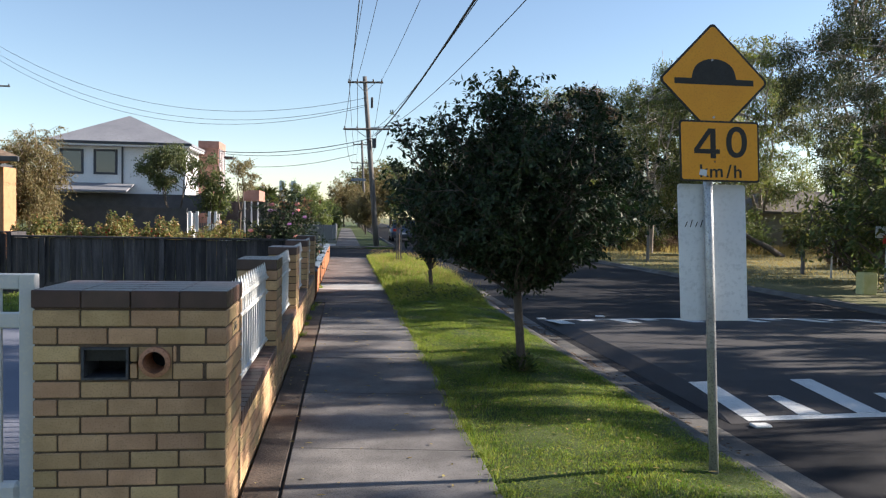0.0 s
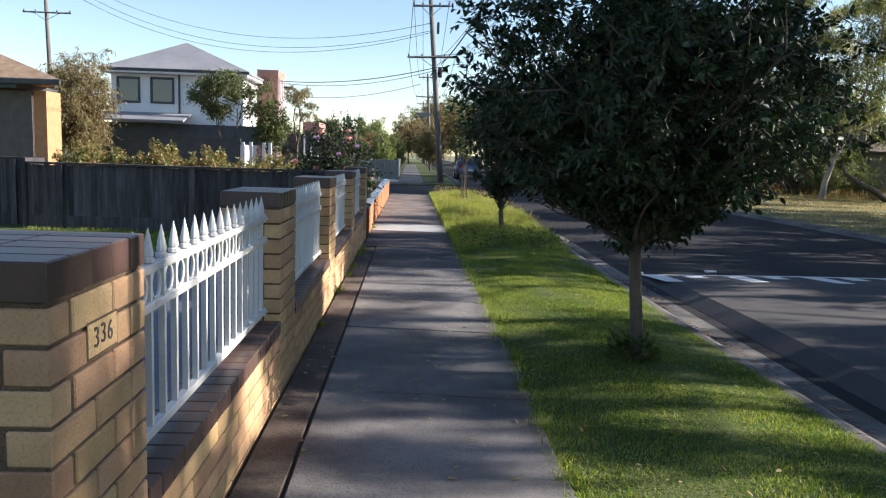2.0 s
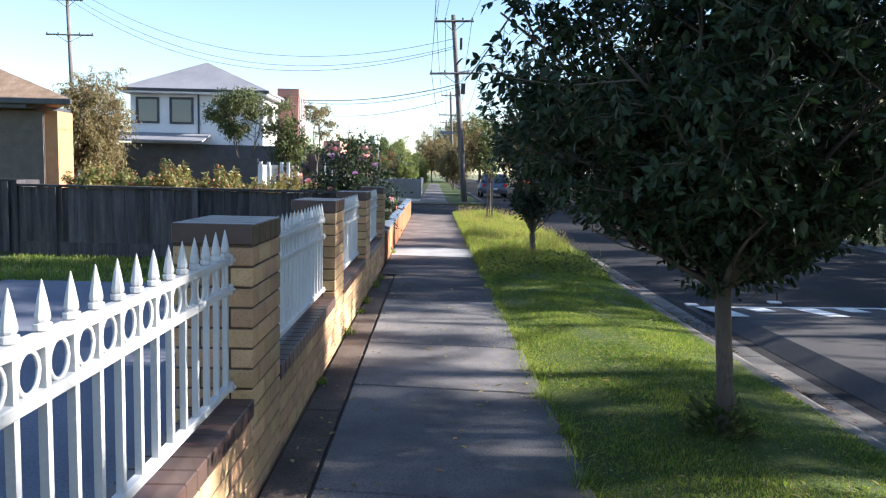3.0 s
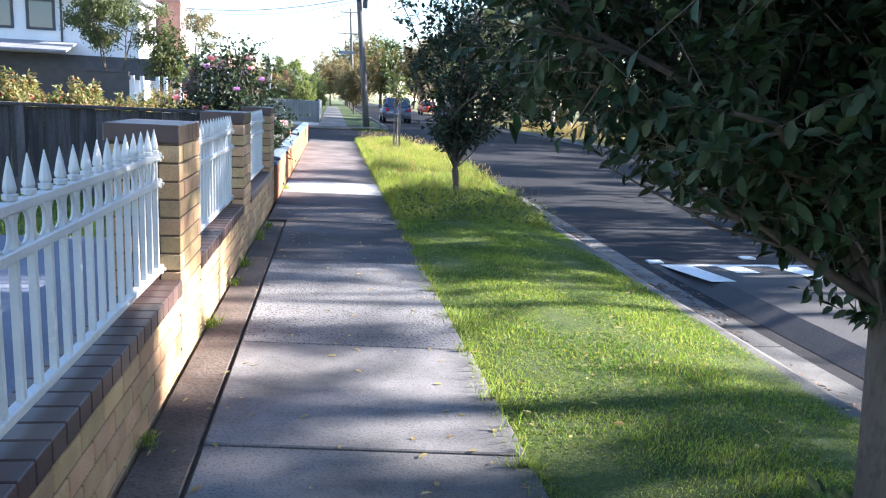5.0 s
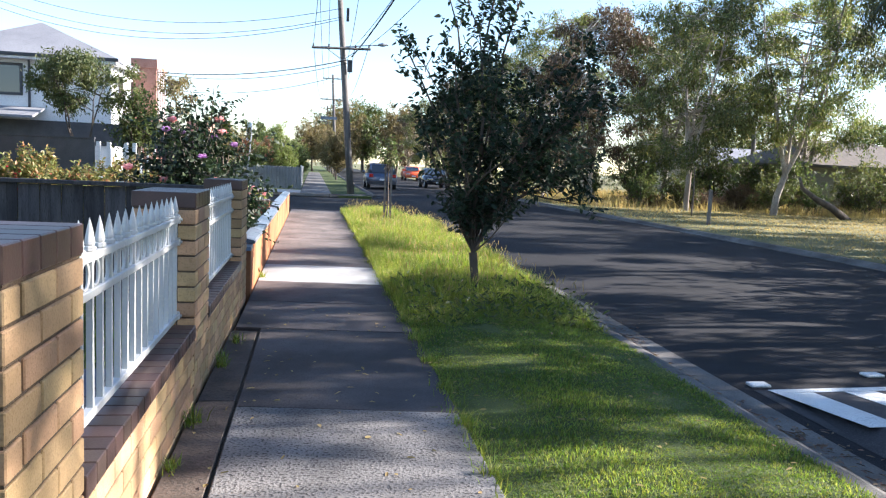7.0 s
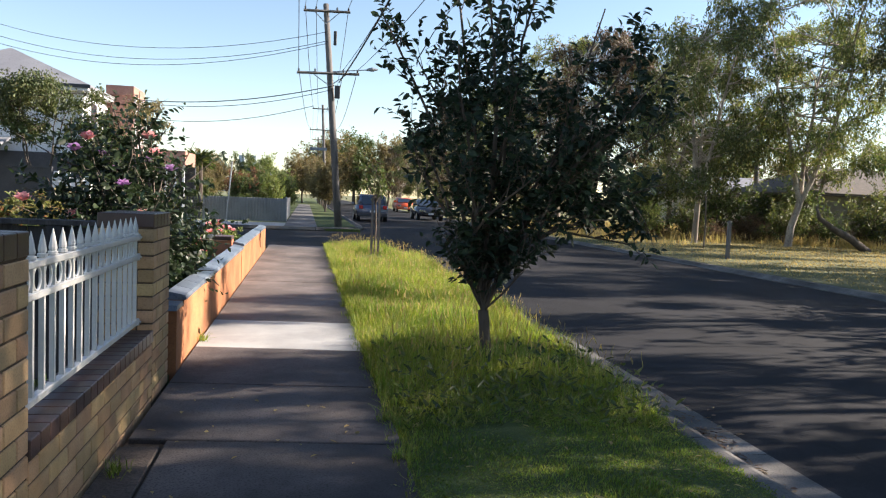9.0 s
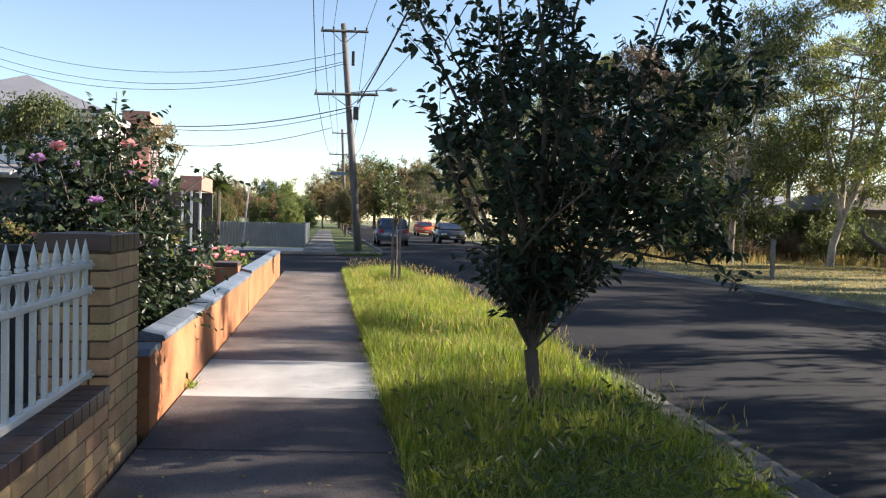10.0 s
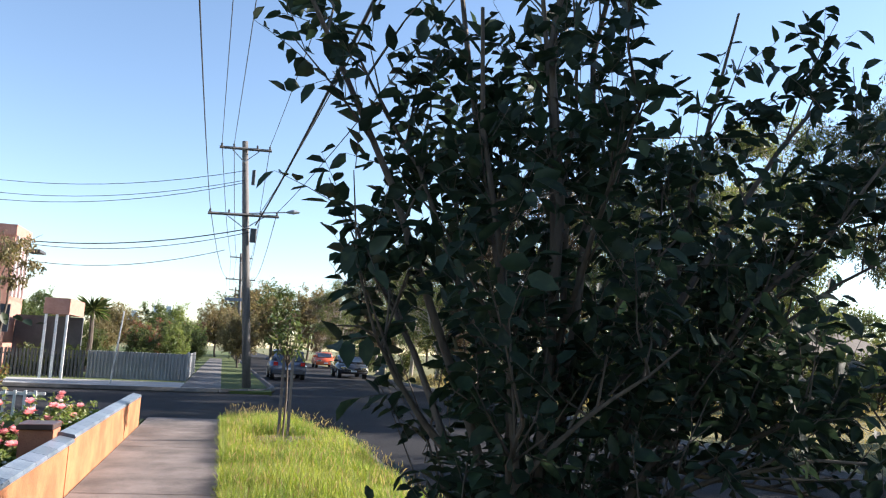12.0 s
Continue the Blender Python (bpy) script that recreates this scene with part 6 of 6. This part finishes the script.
# ---- cars ----
def car(label, at, rz, paint, L=4.5, W=1.8, H=1.6, suv=True):
    """A car that faces +y: body from a side profile, cabin, glass, lamps, wheels."""
    root = thing("car", label, "car", at, rz)
    w = W / 2
    bm = prism([(-L / 2, 0.35), (L / 2 - 0.1, 0.3), (L / 2, 0.5), (L / 2 - 0.15, 0.8), (L * 0.22, 0.98), (-L / 2 + 0.05, 1.02), (-L / 2 - 0.03, 0.7)], "x", -w, w)
    bmesh.ops.bevel(bm, geom=list(bm.edges), offset=0.06, segments=2, affect="EDGES")
    body = part("body", bm, paint, root, smooth=True)
    rear = -L / 2 + (0.12 if suv else 0.9)
    bm = bmesh.new()
    prof = [(rear, 1.0), (L * 0.24, 0.97), (L * 0.06, H - 0.02), (rear + 0.35, H)]
    lo = [[bm.verts.new((s * (w - 0.04 if i < 2 else w - 0.2), yy, zz)) for i, (yy, zz) in enumerate(prof)] for s in (-1, 1)]
    bm.faces.new(lo[0])
    bm.faces.new(lo[1][::-1])
    for i in range(4):
        bm.faces.new((lo[0][i], lo[0][(i + 1) % 4], lo[1][(i + 1) % 4], lo[1][i]))
    bmesh.ops.recalc_face_normals(bm, faces=bm.faces)
    bmesh.ops.bevel(bm, geom=list(bm.edges), offset=0.05, segments=2, affect="EDGES")
    part("cabin", bm, paint, root, smooth=True)
    part("rear_window", prism([(rear + 0.02, 1.08), (rear + 0.05, 1.08), (rear + 0.33, H - 0.1), (rear + 0.29, H - 0.1)], "x", -w + 0.25, w - 0.25), "glass_dark", root)
    part("windscreen", prism([(L * 0.235, 1.03), (L * 0.245, 1.03), (L * 0.085, H - 0.09), (L * 0.075, H - 0.09)], "x", -w + 0.22, w - 0.22), "glass_dark", root)
    for s in (-1, 1):
        part("side_window", prism([(rear + 0.3, 1.07), (L * 0.18, 1.05), (L * 0.05, H - 0.12), (rear + 0.45, H - 0.12)], "x", s * (w - 0.14) - 0.03, s * (w - 0.14) + 0.03), "glass_dark", root)
        part("tail_lamp", box(s * (w - 0.2) - 0.12, s * (w - 0.2) + 0.12, -L / 2 - 0.05, -L / 2 + 0.05, 0.78, 0.98, bevel=0.02), "lamp_red", root)
        part("headlight", box(s * (w - 0.28) - 0.2, s * (w - 0.28) + 0.2, L / 2 - 0.16, L / 2 - 0.02, 0.6, 0.76, bevel=0.03), "chrome", root)
        part("mirror", box(s * (w + 0.1) - 0.09, s * (w + 0.1) + 0.09, L * 0.16, L * 0.2, 1.02, 1.16, bevel=0.02), paint, root)
        for yy in (-L * 0.3, L * 0.32):
            wh = part("wheel", tube([(s * (w - 0.2), yy, 0.33), (s * (w + 0.01), yy, 0.33)], 0.33, 18), "rubber", root)
            part("rim", tube([(s * (w - 0.05), yy, 0.33), (s * (w + 0.02), yy, 0.33)], 0.21, 14), "galvanised", wh)
    part("bumper", box(-w + 0.05, w - 0.05, -L / 2 - 0.07, -L / 2 + 0.1, 0.32, 0.55, bevel=0.04), "dark_trim", root)
    part("number_plate", box(-0.19, 0.19, -L / 2 - 0.085, -L / 2 - 0.07, 0.58, 0.69), "board_white", root)
    part("front_plate", box(-0.19, 0.19, L / 2 + 0.0, L / 2 + 0.02, 0.42, 0.53), "board_white", root)
    return root


car("blue-grey station wagon parked at the kerb", (5.0, 58.5, -0.14), 0, "car_blue", 4.6, 1.85, 1.66)
car("orange-red car parked on the far side", (11.0, 89.0, -0.1), 180, "car_red", 4.3, 1.8, 1.5)
car("black sedan coming along the road", (9.5, 64.0, -0.13), 180, "car_black", 4.5, 1.8, 1.46, False)

# ---- beyond the reserve ----
rh = thing("house", "low drab house with dark roof beyond the reserve", "house")
part("wall", box(26.5, 36, 45.5, 52, -0.1, 2.4), "wall_drab", rh)
part("roof", hip_roof(25.8, 36.6, 44.8, 52.6, 2.5, [(29.0, 48.5, 4.0), (33.0, 48.5, 4.0)]), "roof_dark", rh)
rh2 = thing("house", "pale low building behind the gum trees", "house")
part("wall", box(30, 46, 66, 72, -0.1, 2.6), "wall_drab", rh2)
part("roof", hip_roof(29.5, 46.5, 65.4, 72.6, 2.7, [(34, 69, 4.2), (42, 69, 4.2)]), "roof_grey", rh2)
mesh_fence = thing("mesh_fence", "tall wire mesh fence at the reserve's edge", "fence")
for k in range(8):
    part("post", tube([(16.2 + k * 1.5, 22.8, -0.1), (16.2 + k * 1.5, 22.8, 2.4)], 0.03, 6), "galvanised", mesh_fence)
part("top_rail", tube([(16.2, 22.8, 2.38), (26.7, 22.8, 2.38)], 0.02, 6), "galvanised", mesh_fence)
part("stay", tube([(16.25, 22.8, 1.9), (17.6, 22.8, 0.0)], 0.02, 6), "galvanised", mesh_fence)
for k in range(60):
    part("strand", tube([(16.25 + k * 0.175, 22.82, 0.0), (16.25 + k * 0.175, 22.82, 2.36)], 0.003, 3), "galvanised", mesh_fence)
hoop = thing("notice_sign", "white and red notice board on a post", "sign")
part("post", tube([(14.4, 18.0, -0.05), (14.4, 18.0, 1.75)], 0.025, 8), "galvanised", hoop)
part("board", box(14.05, 14.85, 17.95, 17.97, 1.35, 1.65), "board_white", hoop)
part("red_panel", box(14.25, 14.6, 17.945, 17.949, 1.2, 1.42), "plastic_red", hoop)
solid("utility_box", box(13.2, 13.6, 17.2, 17.5, -0.05, 0.5, bevel=0.03), "plastic_yellow", "low faded yellow utility box on the grass", "utility box")

# city towers on the horizon
tower_rng = random.Random(12)
for k in range(14):
    bx = -330 + k * 17 + tower_rng.uniform(-5, 5)
    w = tower_rng.uniform(5, 9)
    hgt = tower_rng.choice((45, 60, 70, 85, 100, 120)) * (0.75 if k > 10 or k < 2 else 1.0)
    solid("tower", box(bx - w, bx + w, 2600, 2620, -0.3, hgt), "haze_blue", "hazy city tower on the horizon", "tower", group="city skyline", kind="structure")
